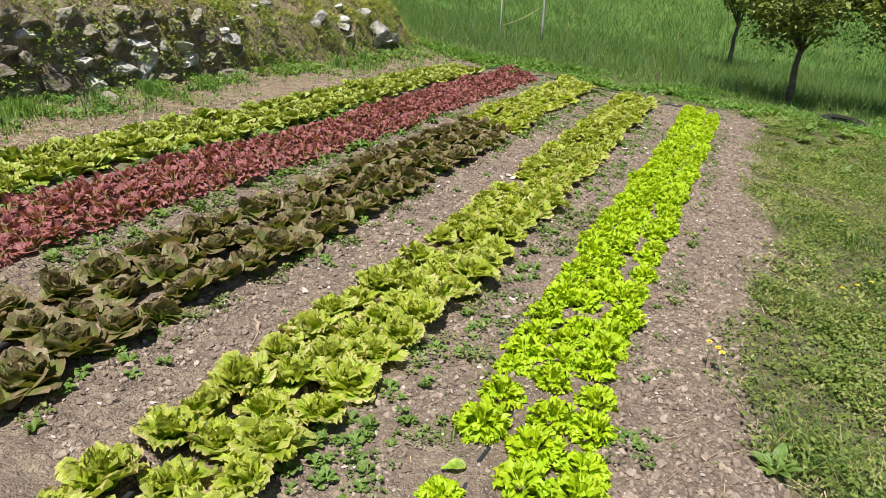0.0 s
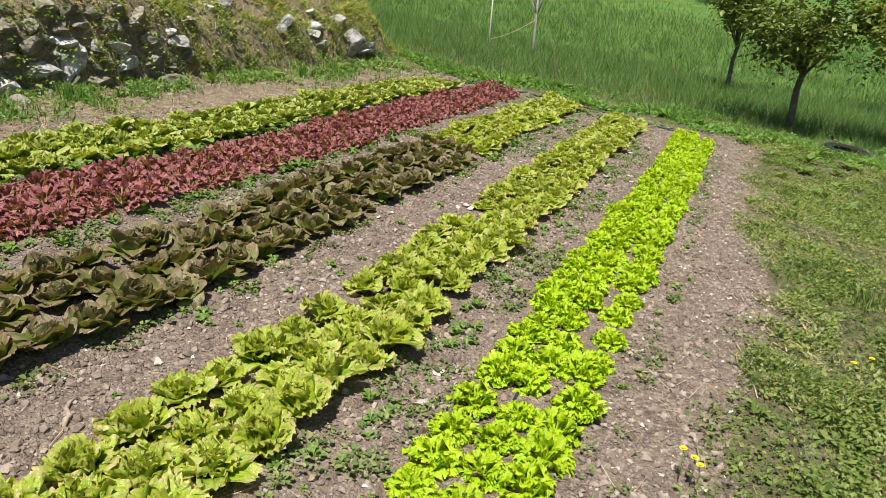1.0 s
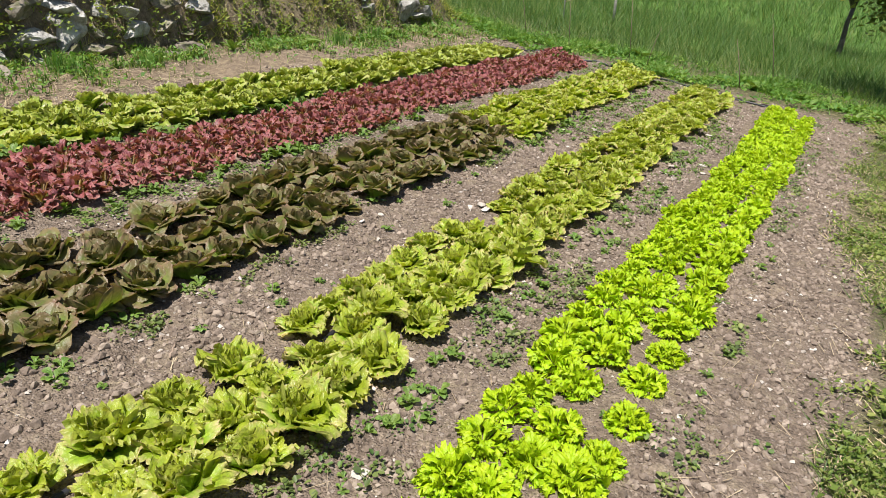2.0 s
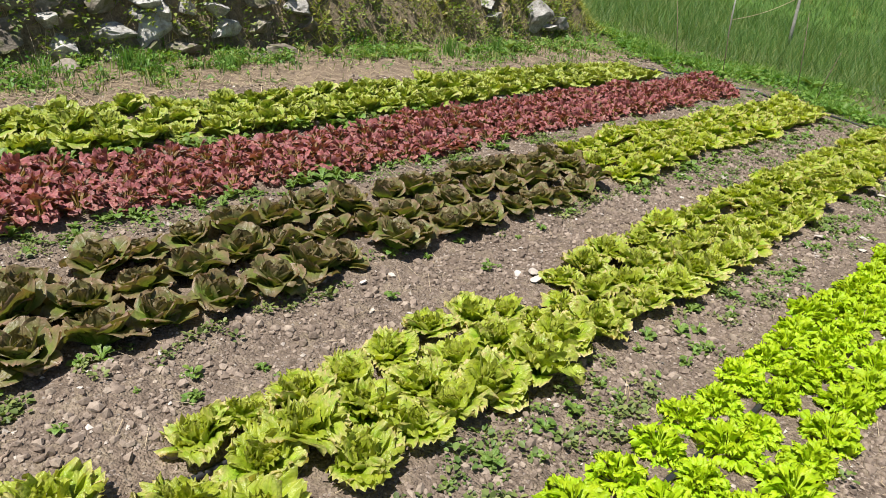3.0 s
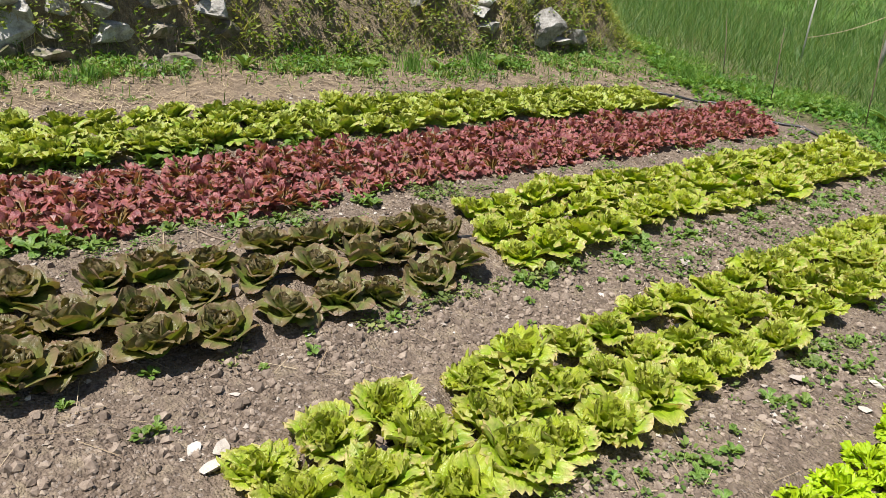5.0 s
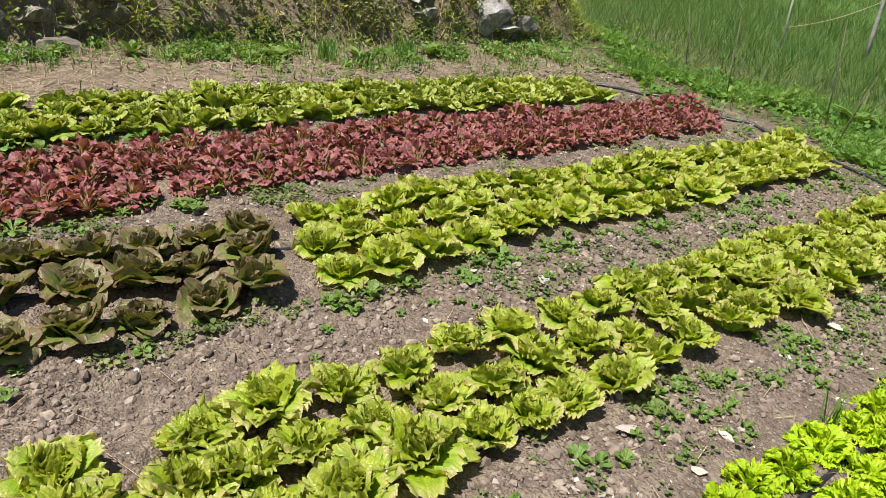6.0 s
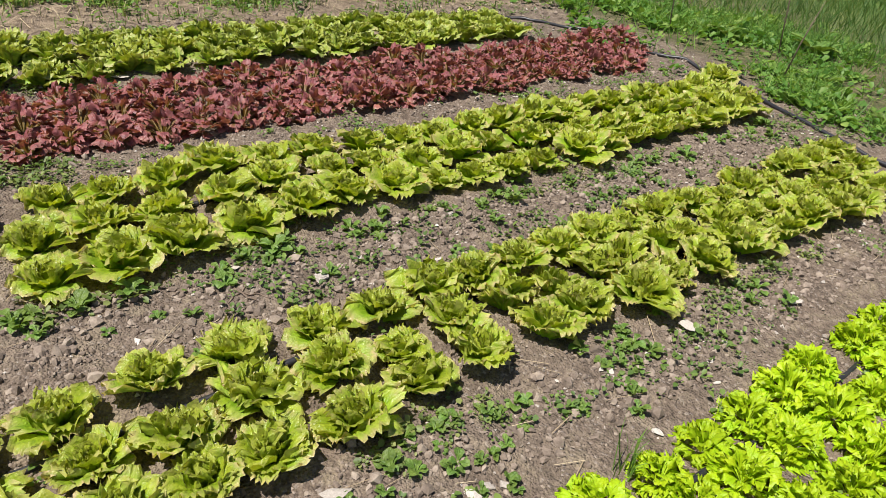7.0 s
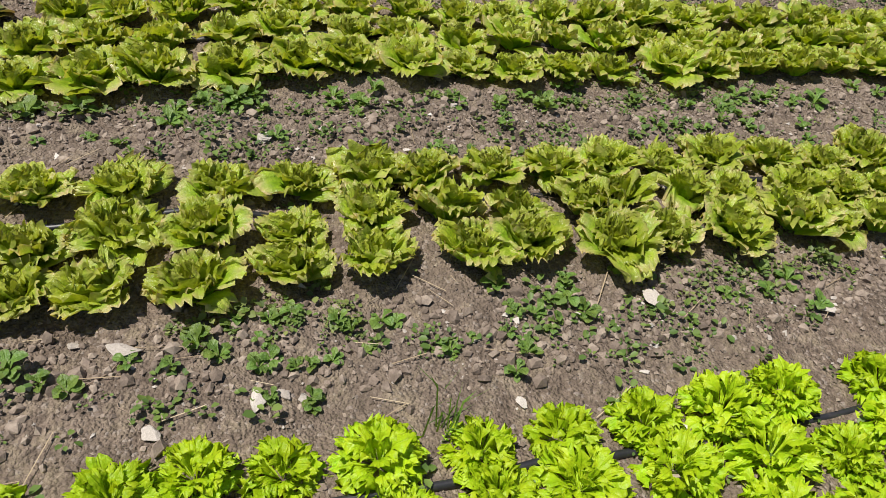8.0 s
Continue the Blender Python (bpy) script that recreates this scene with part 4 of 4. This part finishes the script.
def tube(points, radii, sides=8, closed_ends=True):
    """A round bar through the points, with a radius at each: verts and faces."""
    pts = [Vector(p) for p in points]
    verts, faces = [], []
    for i, p in enumerate(pts):
        d = (pts[min(i + 1, len(pts) - 1)] - pts[max(i - 1, 0)]).normalized()
        s = d.cross(Vector((0.31, 0.17, 0.93))).normalized()
        t = d.cross(s)
        for k in range(sides):
            a = 2 * math.pi * k / sides
            verts.append((p + (s * math.cos(a) + t * math.sin(a)) * radii[i])[:])
    for i in range(len(pts) - 1):
        for k in range(sides):
            a, b = i * sides + k, i * sides + (k + 1) % sides
            faces.append([a, b, b + sides, a + sides])
    if closed_ends:
        faces.append(list(range(sides))[::-1])
        faces.append([(len(pts) - 1) * sides + k for k in range(sides)])
    return verts, faces


def hoses():
    """Black drip hoses along three beds, and the feed pipe past their far ends."""
    r = np.random.default_rng(81)
    for x0, bow, y0, y1 in ((-0.575, 0.045, 0.8, 10.6), (-1.40, 0.0, 0.8, 10.75), (-2.32, 0.0, 0.8, 10.82)):
        ys = np.arange(y0, y1, 0.12)
        xs = x0 + bow * ease(3, 8, ys) + 0.03 * N1(x0, ys, 0.9)
        pts = [(x, y, float(ground_z(x, y)) + 0.003 + 0.034 * float(N2(x0, y, 0.45))) for x, y in zip(xs, ys)]
        v, f = tube(pts, [0.0105] * len(pts), 8)
        tagged(new("drip_hose", mesh_of("drip_hose", v, f, HOSE)), "black plastic drip hose lying along the bed", "hose", "drip hoses")
    way = [(-4.15, 10.45), (-3.97, 10.55), (-3.75, 10.77), (-3.4, 10.95), (-3.04, 10.98), (-2.88, 11.07), (-2.4, 11.0), (-1.94, 10.84), (-1.5, 10.76), (-1.0, 10.7), (-0.5, 10.66)]
    pts = []
    for (a, b), (c, d) in zip(way, way[1:]):
        pts += [(a + (c - a) * k / 4, b + (d - b) * k / 4) for k in range(4)]
    pts = [(x, y, float(ground_z(x, y)) + 0.010) for x, y in pts]
    v, f = tube(pts, [0.0125] * len(pts), 8)
    tagged(new("feed_pipe", mesh_of("feed_pipe", v, f, HOSE)), "black water pipe across the ends of the beds", "pipe")


def weed_plants():
    """Broad leaved weeds in the lanes: a few sorts, set out singly."""
    sorts = []
    for i in range(6):
        r = np.random.default_rng(600 + i)
        pieces, turn = [], 0.0
        for k in range(10):
            turn += 2.4 + r.normal(0, 0.5)
            s = r.uniform(0.022, 0.054)
            pieces.append(leaf(s, s * r.uniform(0.36, 0.50), r.uniform(15, 80), r.uniform(-45, 25), 0.2, 0.003, 2, 5, 5, 610 * i + k, turn, r.uniform(0.003, 0.014), 0.005 + 0.003 * k, 0.4, 0.7))
        sorts.append(rosette(pieces, r.random(len(pieces))))
    kinds = [tagged(new("weed_plant", mesh_of("weed_plant", v, f, WEED, u, tone=t)), "small green broad leaved weed in the soil", "weed", "weeds between the beds") for v, f, u, t in sorts]
    r = np.random.default_rng(82)
    marked = ((-1.08, 1.54), (-1.08, 1.84), (-1.07, 1.40), (-1.15, 1.31), (-1.03, 1.62), (-0.98, 1.74), (-2.04, 2.10), (-1.98, 1.45), (-1.91, 1.59), (-0.92, 1.86), (-0.79, 1.91), (-0.93, 2.80),
              (-0.97, 7.67), (-1.01, 7.39), (-0.91, 7.25), (-1.03, 8.27), (-0.87, 7.90), (-0.90, 8.06), (-0.92, 6.98), (-0.91, 7.47), (-0.79, 8.05), (-1.73, 9.00), (-1.83, 9.31), (-1.94, 8.54), (-1.95, 7.49), (-1.89, 7.96),
              (-1.72, 5.06), (-1.77, 4.55), (-1.68, 3.90), (-1.68, 3.68), (-0.93, 4.59), (-0.84, 5.19), (-1.98, 6.19), (-1.74, 7.09), (-2.76, 6.75), (-1.78, 7.0), (-0.99, 8.2), (-1.0, 7.75))
    spots = [(x, y, r.uniform(0.6, 1.05)) for x, y in marked] + [(-2.92, 5.17, 1.7), (-2.88, 4.95, 1.3), (-2.86, 5.13, 1.5), (-2.80, 5.22, 1.2)]
    for x, y, n, wide in ((-1.04, 1.50, 22, 0.09), (-0.96, 1.85, 10, 0.08), (-1.96, 1.55, 14, 0.10), (-1.93, 8.55, 16, 0.13), (-1.82, 9.25, 16, 0.14), (-1.95, 7.45, 12, 0.12), (-2.75, 4.9, 10, 0.12), (-1.0, 8.25, 10, 0.08), (-0.95, 7.45, 8, 0.1)):
        spots += [(x + r.normal(0, wide), y + r.normal(0, 1.6 * wide), r.uniform(0.5, 1.0)) for _ in range(n)]
    for x, n, y0, y1, s0, s1 in ((-2.86, 60, 2.0, 6.6, 0.7, 1.4), (-3.58, 60, 2.4, 6.6, 0.9, 1.9), (-0.97, 46, 1.2, 9.0, 0.6, 1.1), (-0.88, 26, 1.2, 9.0, 0.5, 0.9), (-0.14, 26, 1.5, 9.0, 0.4, 0.9), (-1.92, 34, 6.6, 10.6, 0.7, 1.3), (-1.66, 22, 6.6, 10.6, 0.5, 1.0), (-1.98, 20, 1.4, 6.4, 0.6, 1.1), (-4.2, 24, 2.4, 8.0, 0.8, 1.5)):
        spots += [(x + r.normal(0, 0.045), r.uniform(y0, y1), r.uniform(s0, s1)) for _ in range(n)]
    for lane, n in ((-0.92, 40), (-1.72, 18), (-1.90, 18), (-2.74, 22), (-2.84, 22), (-3.56, 20), (-0.12, 10)):
        spots += [(lane + r.normal(0, 0.075), r.uniform(1.2, 10.9), r.uniform(0.3, 0.85)) for _ in range(n)]
    spots = [(x, y, 0.82 * s) for x, y, s in spots]
    for x, y, s in spots[:290]:
        copy_thing(kinds[r.integers(6)], pose(x, y, float(ground_z(x, y)) - 0.004, r.normal(0, 8), r.normal(0, 8), r.uniform(0, 360)) @ Matrix.Diagonal((s, s, s, 1)))
    for ob in kinds:
        bpy.data.objects.remove(ob)
    vs, fs, us, ts, n = [], [], [], [], 0
    for x, y, s in spots[290:]:
        v, f, u, t = sorts[r.integers(6)]
        a = r.uniform(0, 6.28)
        c, q = math.cos(a) * s, math.sin(a) * s
        vs.append(np.stack([v[:, 0] * c - v[:, 1] * q + x, v[:, 0] * q + v[:, 1] * c + y, v[:, 2] * s + float(ground_z(x, y)) - 0.004 - 0.147 * (v[:, 0] * c - v[:, 1] * q)], 1))
        fs += [[k + n for k in face] for face in f]
        us.append(u)
        ts.append(t)
        n += len(v)
    me = mesh_of("weed_patches", np.concatenate(vs), fs, WEED, np.concatenate(us), tone=np.concatenate(ts))
    tagged(new("weed_patches", me), "low green weeds along the edges of the beds", "weeds", kind="stuff")


def verge_plants():
    """Dock plants and tall tufts at the edges of the beds."""
    r = np.random.default_rng(83)
    for x, y, s, n in ((0.35, 2.31, 0.11, 8), (0.95, 8.6, 0.13, 9), (1.25, 10.2, 0.15, 9), (0.7, 10.9, 0.14, 8), (0.62, 9.3, 0.12, 9), (0.85, 9.75, 0.15, 10), (1.15, 9.2, 0.15, 10), (0.95, 10.5, 0.17, 10), (0.5, 10.3, 0.12, 9), (1.45, 10.7, 0.18, 10), (0.2, 11.1, 0.15, 9), (1.1, 11.2, 0.18, 10), (-0.3, 11.5, 0.16, 9), (0.55, 11.6, 0.19, 10), (-1.0, 11.7, 0.18, 10), (-1.6, 11.4, 0.14, 9), (1.5, 9.9, 0.16, 9), (0.7, 8.0, 0.10, 9), (1.2, 8.3, 0.14, 9), (-2.68, 12.6, 0.26, 9), (-3.3, 12.2, 0.2, 8), (-2.2, 11.8, 0.16, 7), (-5.05, 7.9, 0.2, 9), (-5.1, 9.4, 0.18, 8), (-5.0, 8.6, 0.15, 8), (-5.2, 6.9, 0.14, 8)):
        plant = tagged(new("dock_plant"), "leafy green dock plant with broad pointed leaves", "weed", "dock plants")
        plant.matrix_world = pose(x, y, float(ground_z(x, y)) - 0.01)
        turn = r.uniform(0, 6)
        for k in range(n):
            turn += 2.4
            a = s * r.uniform(0.7, 1.15)
            v, f, u = leaf(a, a * 0.22, r.uniform(35, 75), r.uniform(-20, 25), 0.3, a * 0.03, 3, 8, 7, 700 + k + int(100 * s), turn, 0.006, 0.008, 0.4, 1.0)
            part("leaf", mesh_of("leaf", v, f, WEED, u, tone=r.random()), plant)
    for x, y, h, n, mat in ((-0.64, 7.83, 0.19, 16, LUSH), (-0.72, 1.85, 0.08, 14, LUSH), (0.98, 5.45, 0.12, 160, TURF), (0.62, 7.4, 0.10, 90, TURF), (-5.1, 5.05, 0.20, 120, LUSH), (-5.0, 5.75, 0.16, 110, LUSH), (-5.15, 4.5, 0.15, 80, LUSH), (-4.3, 11.4, 0.22, 220, LUSH), (-4.95, 3.6, 0.20, 260, LUSH), (-4.9, 3.25, 0.22, 200, LUSH), (-5.0, 8.3, 0.22, 140, LUSH), (-5.05, 9.1, 0.2, 150, LUSH)):
        a, d = r.uniform(0, 6.28, n), np.abs(r.normal(0, 0.02 + 0.00055 * n, n))
        bx, by = d * np.cos(a), d * np.sin(a)
        z = ground_z(x + bx, y + by) - float(ground_z(x, y)) - 0.006
        ob = blades("grass_tuft", bx, by, h, 0.006, 0.5, r, mat, "tuft of green grass", "grass", z=z)
        ob.matrix_world = pose(x, y, float(ground_z(x, y)))


def dropped_leaf():
    v, f, u = leaf(0.085, 0.03, 15, -20, 0.3, 0.006, 3, 8, 9, 77, 0.6, 0.0, 0.02, 0.5)
    ob = tagged(new("lettuce_leaf", mesh_of("lettuce_leaf", v, f, PALE, u, tone=0.9)), "wilted pale yellow lettuce leaf lying by the hose", "leaf")
    ob.matrix_world = pose(-0.68, 1.66, float(ground_z(-0.68, 1.66)))


def flowers():
    r = np.random.default_rng(84)
    for x, y, h in ((0.07, 3.00, 0.13), (0.11, 2.99, 0.12), (0.13, 2.97, 0.11), (0.85, 4.45, 0.08), (0.75, 4.30, 0.08), (0.95, 4.62, 0.07), (1.35, 12.0, 0.2), (0.9, 5.9, 0.07)):
        flower = tagged(new("yellow_flower"), "small yellow dandelion flower on a thin stem", "flower", "yellow flowers")
        flower.matrix_world = pose(x, y, float(ground_z(x, y)))
        v, f = tube([(0, 0, -0.01), (0.006, 0.002, h * 0.6), (0.004, 0.006, h)], [0.0018, 0.0015, 0.0014], 6)
        part("stem", mesh_of("stem", v, f, LUSH), flower)
        verts, faces = [(0.004, 0.006, h)], []
        for ring, (rad, n, up) in enumerate(((0.014, 14, 0.004), (0.008, 9, 0.008))):
            for k in range(n):
                a = 2 * math.pi * k / n + ring
                c, s = math.cos(a), math.sin(a)
                i = len(verts)
                verts += [(0.004 + rad * c - 0.0025 * s, 0.006 + rad * s + 0.0025 * c, h + up), (0.004 + rad * c + 0.0025 * s, 0.006 + rad * s - 0.0025 * c, h + up)]
                faces.append([0, i + 1, i])
        bloom = part("bloom", mesh_of("bloom", verts, faces, PETAL), flower)
        v, f = tube([(0.004, 0.006, h - 0.004), (0.004, 0.006, h + 0.007), (0.004, 0.006, h + 0.010)], [0.003, 0.0045, 0.002], 8)
        part("flower_centre", mesh_of("flower_centre", v, f, PETAL), bloom)


def sticks():
    """Dead roots and twigs on the soil."""
    r = np.random.default_rng(85)
    spots = [(-1.72, 3.17, 0.07, 0.006), (-1.71, 2.09, 0.16, 0.010), (-2.75, 5.67, 0.20, 0.004), (-2.72, 5.72, 0.14, 0.003), (-1.74, 7.26, 0.12, 0.003), (-1.76, 7.24, 0.11, 0.003), (-1.72, 7.29, 0.10, 0.0025), (-0.93, 7.13, 0.17, 0.002), (-0.98, 5.3, 0.15, 0.003)]
    spots += [(lane + r.normal(0, 0.1), r.uniform(1.5, 10), r.uniform(0.05, 0.13), r.uniform(0.0006, 0.0013)) for lane in (-0.9, -1.8, -2.75, 0.0, 0.1) for _ in range(7)]
    for x, y, n, rad in spots:
        a = r.uniform(0, 3.14)
        pts = []
        for k in range(6):
            t = (k / 5 - 0.5) * n
            px, py = x + t * math.cos(a) + r.normal(0, n * 0.04), y + t * math.sin(a) + r.normal(0, n * 0.04)
            pts.append((px, py, float(ground_z(px, py)) + rad * 0.7 + abs(r.normal(0, 0.004))))
        c = Vector((x, y, float(ground_z(x, y))))
        v, f = tube([Vector(p) - c for p in pts], [rad * q for q in (0.6, 1, 0.9, 0.8, 0.65, 0.35)], 6)
        ob = tagged(new("twig", mesh_of("twig", v, f, ROOTWOOD)), "dry brown twig or root on the soil", "twig", "twigs on the soil")
        ob.location = c


# ---- orchard trees, stakes and the tyre ----
def tree(name, x, y, fork, crown, spread, leaves, seed, label):
    """A young fruit tree: tapered trunk, forked limbs and a loose crown of single leaves."""
    r = np.random.default_rng(seed)
    z = float(ground_z(x, y))
    thing = tagged(new(name), label, "tree", "orchard trees")
    thing.matrix_world = pose(x, y, z)
    top = Vector((fork[0] - x, fork[1] - y, fork[2] - z))
    pts = [Vector((0, 0, -0.1)), top * 0.3 + Vector((0.015, 0, 0)), top * 0.7 + Vector((-0.02, 0.01, 0)), top]
    v, f = tube(pts, [0.074, 0.060, 0.050, 0.044], 10)
    part("trunk", mesh_of("trunk", v, f, BARK), thing)
    c = Vector(crown) - Vector((x, y, z))
    ends = []
    for k in range(9):
        a = 2 * math.pi * k / 9 + r.normal(0, 0.3)
        far = c + Vector((math.cos(a) * spread[0] * r.uniform(0.45, 0.9), math.sin(a) * spread[0] * r.uniform(0.45, 0.9), spread[1] * r.uniform(-0.55, 0.95)))
        mid = top.lerp(far, 0.45) + Vector((0, 0, 0.12 * spread[1])) + Vector(r.normal(0, 0.05, 3))
        v, f = tube([top - Vector((0, 0, 0.05)), mid, far], [0.026, 0.018, 0.006], 7)
        limb = part("limb", mesh_of("limb", v, f, BARK), thing)
        for q in range(8):
            s = (mid.lerp(far, r.uniform(0.0, 1.05)) if q else far) + Vector(r.normal(0, 0.16, 3)) * spread[0]
            ends.append(s)
            if q < 3:
                v, f = tube([mid.lerp(far, 0.3 * q), s], [0.011, 0.004], 5)
                part("twig", mesh_of("twig", v, f, BARK), limb)
    e = np.array([p[:] for p in ends])
    pick = r.integers(0, len(e), leaves)
    at = e[pick] + r.normal(0, 0.125, (leaves, 3)) * spread[0]
    leaflets("crown", at[:, 0], at[:, 1], at[:, 2], 0.105, -0.25, r, TREE_LEAF, "", "", parent=thing)
    return thing


def orchard():
    tree("fruit_tree", 0.80, 13.6, (0.90, 13.6, 0.78), (0.82, 13.6, 1.75), (1.05, 1.05), 5200, 91, "young fruit tree with a round leafy crown in the meadow")
    tree("fruit_tree", -0.39, 20.5, (-0.24, 20.5, 0.98), (-0.5, 20.5, 1.95), (0.95, 0.95), 4200, 92, "young fruit tree with a dense dark green crown")
    tree("fruit_tree", 2.75, 14.4, (2.72, 14.4, 0.75), (2.6, 14.4, 1.65), (1.15, 1.1), 5200, 93, "leafy fruit tree with low hanging branches")
    tree("fruit_tree", 4.2, 22.0, (4.2, 22.0, 1.0), (4.1, 22.0, 1.9), (1.1, 1.1), 3200, 94, "young fruit tree further down the meadow")
    far = float(ground_z(-8.0, 43.0))
    tree("fruit_tree", -8.0, 43.0, (-8.0, 43.0, far + 1.1), (-8.0, 43.0, far + 2.7), (1.9, 1.7), 3000, 95, "distant fruit tree on the bright upper meadow")
    far = float(ground_z(-1.5, 40.0))
    tree("fruit_tree", -1.5, 40.0, (-1.5, 40.0, far + 1.0), (-1.5, 40.0, far + 2.5), (1.7, 1.5), 3000, 96, "distant fruit tree on the bright upper meadow")
    r = np.random.default_rng(97)
    v, f = tube([(0, 0, -0.2), (0.0, 0.0, 0.62), (0.02, 0, 1.27)], [0.014, 0.013, 0.011], 8)
    stake = tagged(new("stake", mesh_of("stake", v, f, GREYWOOD)), "thin pale wooden stake in the meadow", "stake")
    stake.matrix_world = pose(-5.13, 15.6, float(ground_z(-5.13, 15.6)), 0, 1.5, 0)
    z = float(ground_z(-4.56, 17.0))
    sapling = tagged(new("sapling"), "bare grey sapling tied to a stake", "tree")
    sapling.matrix_world = pose(-4.56, 17.0, z)
    v, f = tube([(0, 0, -0.1), (0.03, 0, 0.5), (0.05, 0, 1.0), (0.10, 0, 1.9)], [0.035, 0.03, 0.027, 0.014], 8)
    part("trunk", mesh_of("trunk", v, f, GREYWOOD), sapling)
    for a, b, h in ((-0.38, 0.1, 0.75), (0.32, -0.1, 0.7), (0.2, 0.2, 0.9), (-0.15, -0.2, 0.8)):
        v, f = tube([(0.06, 0, 1.02), (0.06 + a * 0.5, b * 0.5, 1.02 + h * 0.5), (0.06 + a, b, 1.02 + h)], [0.018, 0.012, 0.005], 6)
        part("branch", mesh_of("branch", v, f, GREYWOOD), sapling)
    ends = Vector((-5.12, 15.6, float(ground_z(-5.13, 15.6)) + 0.38)), Vector((-4.51, 16.98, z + 0.92))
    pts = [ends[0].lerp(ends[1], k / 8) - Vector((0, 0, 0.06 * math.sin(math.pi * k / 8))) for k in range(9)]
    v, f = tube(pts, [0.005] * 9, 6)
    tagged(new("rope", mesh_of("rope", v, f, STRAW)), "pale rope tied from the stake to the sapling", "rope")
    for x, y, h in ((-3.55, 11.75, 0.75), (-2.35, 11.45, 0.55), (-2.75, 12.1, 0.9), (-1.15, 11.6, 0.6), (-0.9, 13.0, 0.95), (-4.6, 12.6, 0.7)):
        w = r.normal(0, 0.06)
        v, f = tube([(0, 0, -0.03), (w, 0.02, h * 0.5), (2.2 * w, 0.03, h)], [0.006, 0.005, 0.002], 6)
        ob = tagged(new("dry_stalk", mesh_of("dry_stalk", v, f, ROOTWOOD)), "tall thin dry weed stalk", "stalk", "dry stalks")
        ob.location = (x, y, float(ground_z(x, y)))


def tyre():
    """An old tyre lying in the grass."""
    verts, faces, n = [], [], 40
    profile = [(0.19, 0.03), (0.24, 0.0), (0.29, 0.005), (0.315, 0.03), (0.32, 0.08), (0.315, 0.13), (0.29, 0.155), (0.24, 0.16), (0.19, 0.13), (0.20, 0.11), (0.235, 0.13), (0.285, 0.125), (0.295, 0.08), (0.285, 0.035), (0.235, 0.03), (0.20, 0.05)]
    m = len(profile)
    for k in range(n):
        a = 2 * math.pi * k / n
        for i, (rad, h) in enumerate(profile):
            rad += 0.006 * (k % 2) * (3 <= i <= 5)
            verts.append((rad * math.cos(a), rad * math.sin(a), h))
    for k in range(n):
        for i in range(m):
            a, b = k * m + i, k * m + (i + 1) % m
            c, d = (k + 1) % n * m + (i + 1) % m, (k + 1) % n * m + i
            faces.append([a, d, c, b])
    ob = tagged(new("tyre", mesh_of("tyre", verts, faces, RUBBER)), "old black tyre lying in the grass", "tyre")
    ob.matrix_world = pose(1.53, 12.25, float(ground_z(1.53, 12.25)) - 0.04, 4, 8, 0)


orchard()
tyre()
hoses()
weed_plants()
verge_plants()
dropped_leaf()
flowers()
sticks()
bank_rocks()
field_stones()
crumbs("soil_clods", 8000, 0.005, 0.022, lambda x, y: soil_mask(x, y) * (0.4 + 0.6 * off_beds(x, y)), 87, CLOD, "loose clods of grey brown soil", "clods", (-4.5, 0.45, 1.1, 11.4))
crumbs("soil_crumbs", 34000, 0.004, 0.011, lambda x, y: soil_mask(x, y) * (0.35 + 0.65 * off_beds(x, y)) * ease(-4.5, -2.0, x), 89, CLOD, "fine crumbs of grey brown soil", "crumbs", (-4.3, 0.45, 1.1, 10.8), True)
crumbs("soil_lumps", 9500, 0.007, 0.020, lambda x, y: soil_mask(x, y) * (off_beds(x, y) > 0.3) * ease(-2.1, -1.9, x), 90, CLOD, "coarse lumps of tilled soil between the beds", "clods", (-2.1, 0.4, 1.1, 10.4))
crumbs("gravel", 3600, 0.004, 0.014, lambda x, y: soil_mask(x, y) * off_beds(x, y), 88, FIELDSTONE, "small pale stones mixed into the soil", "gravel", (-4.5, 0.45, 1.1, 11.4), True)
herbage()
wall_creeper()
wall_stones()
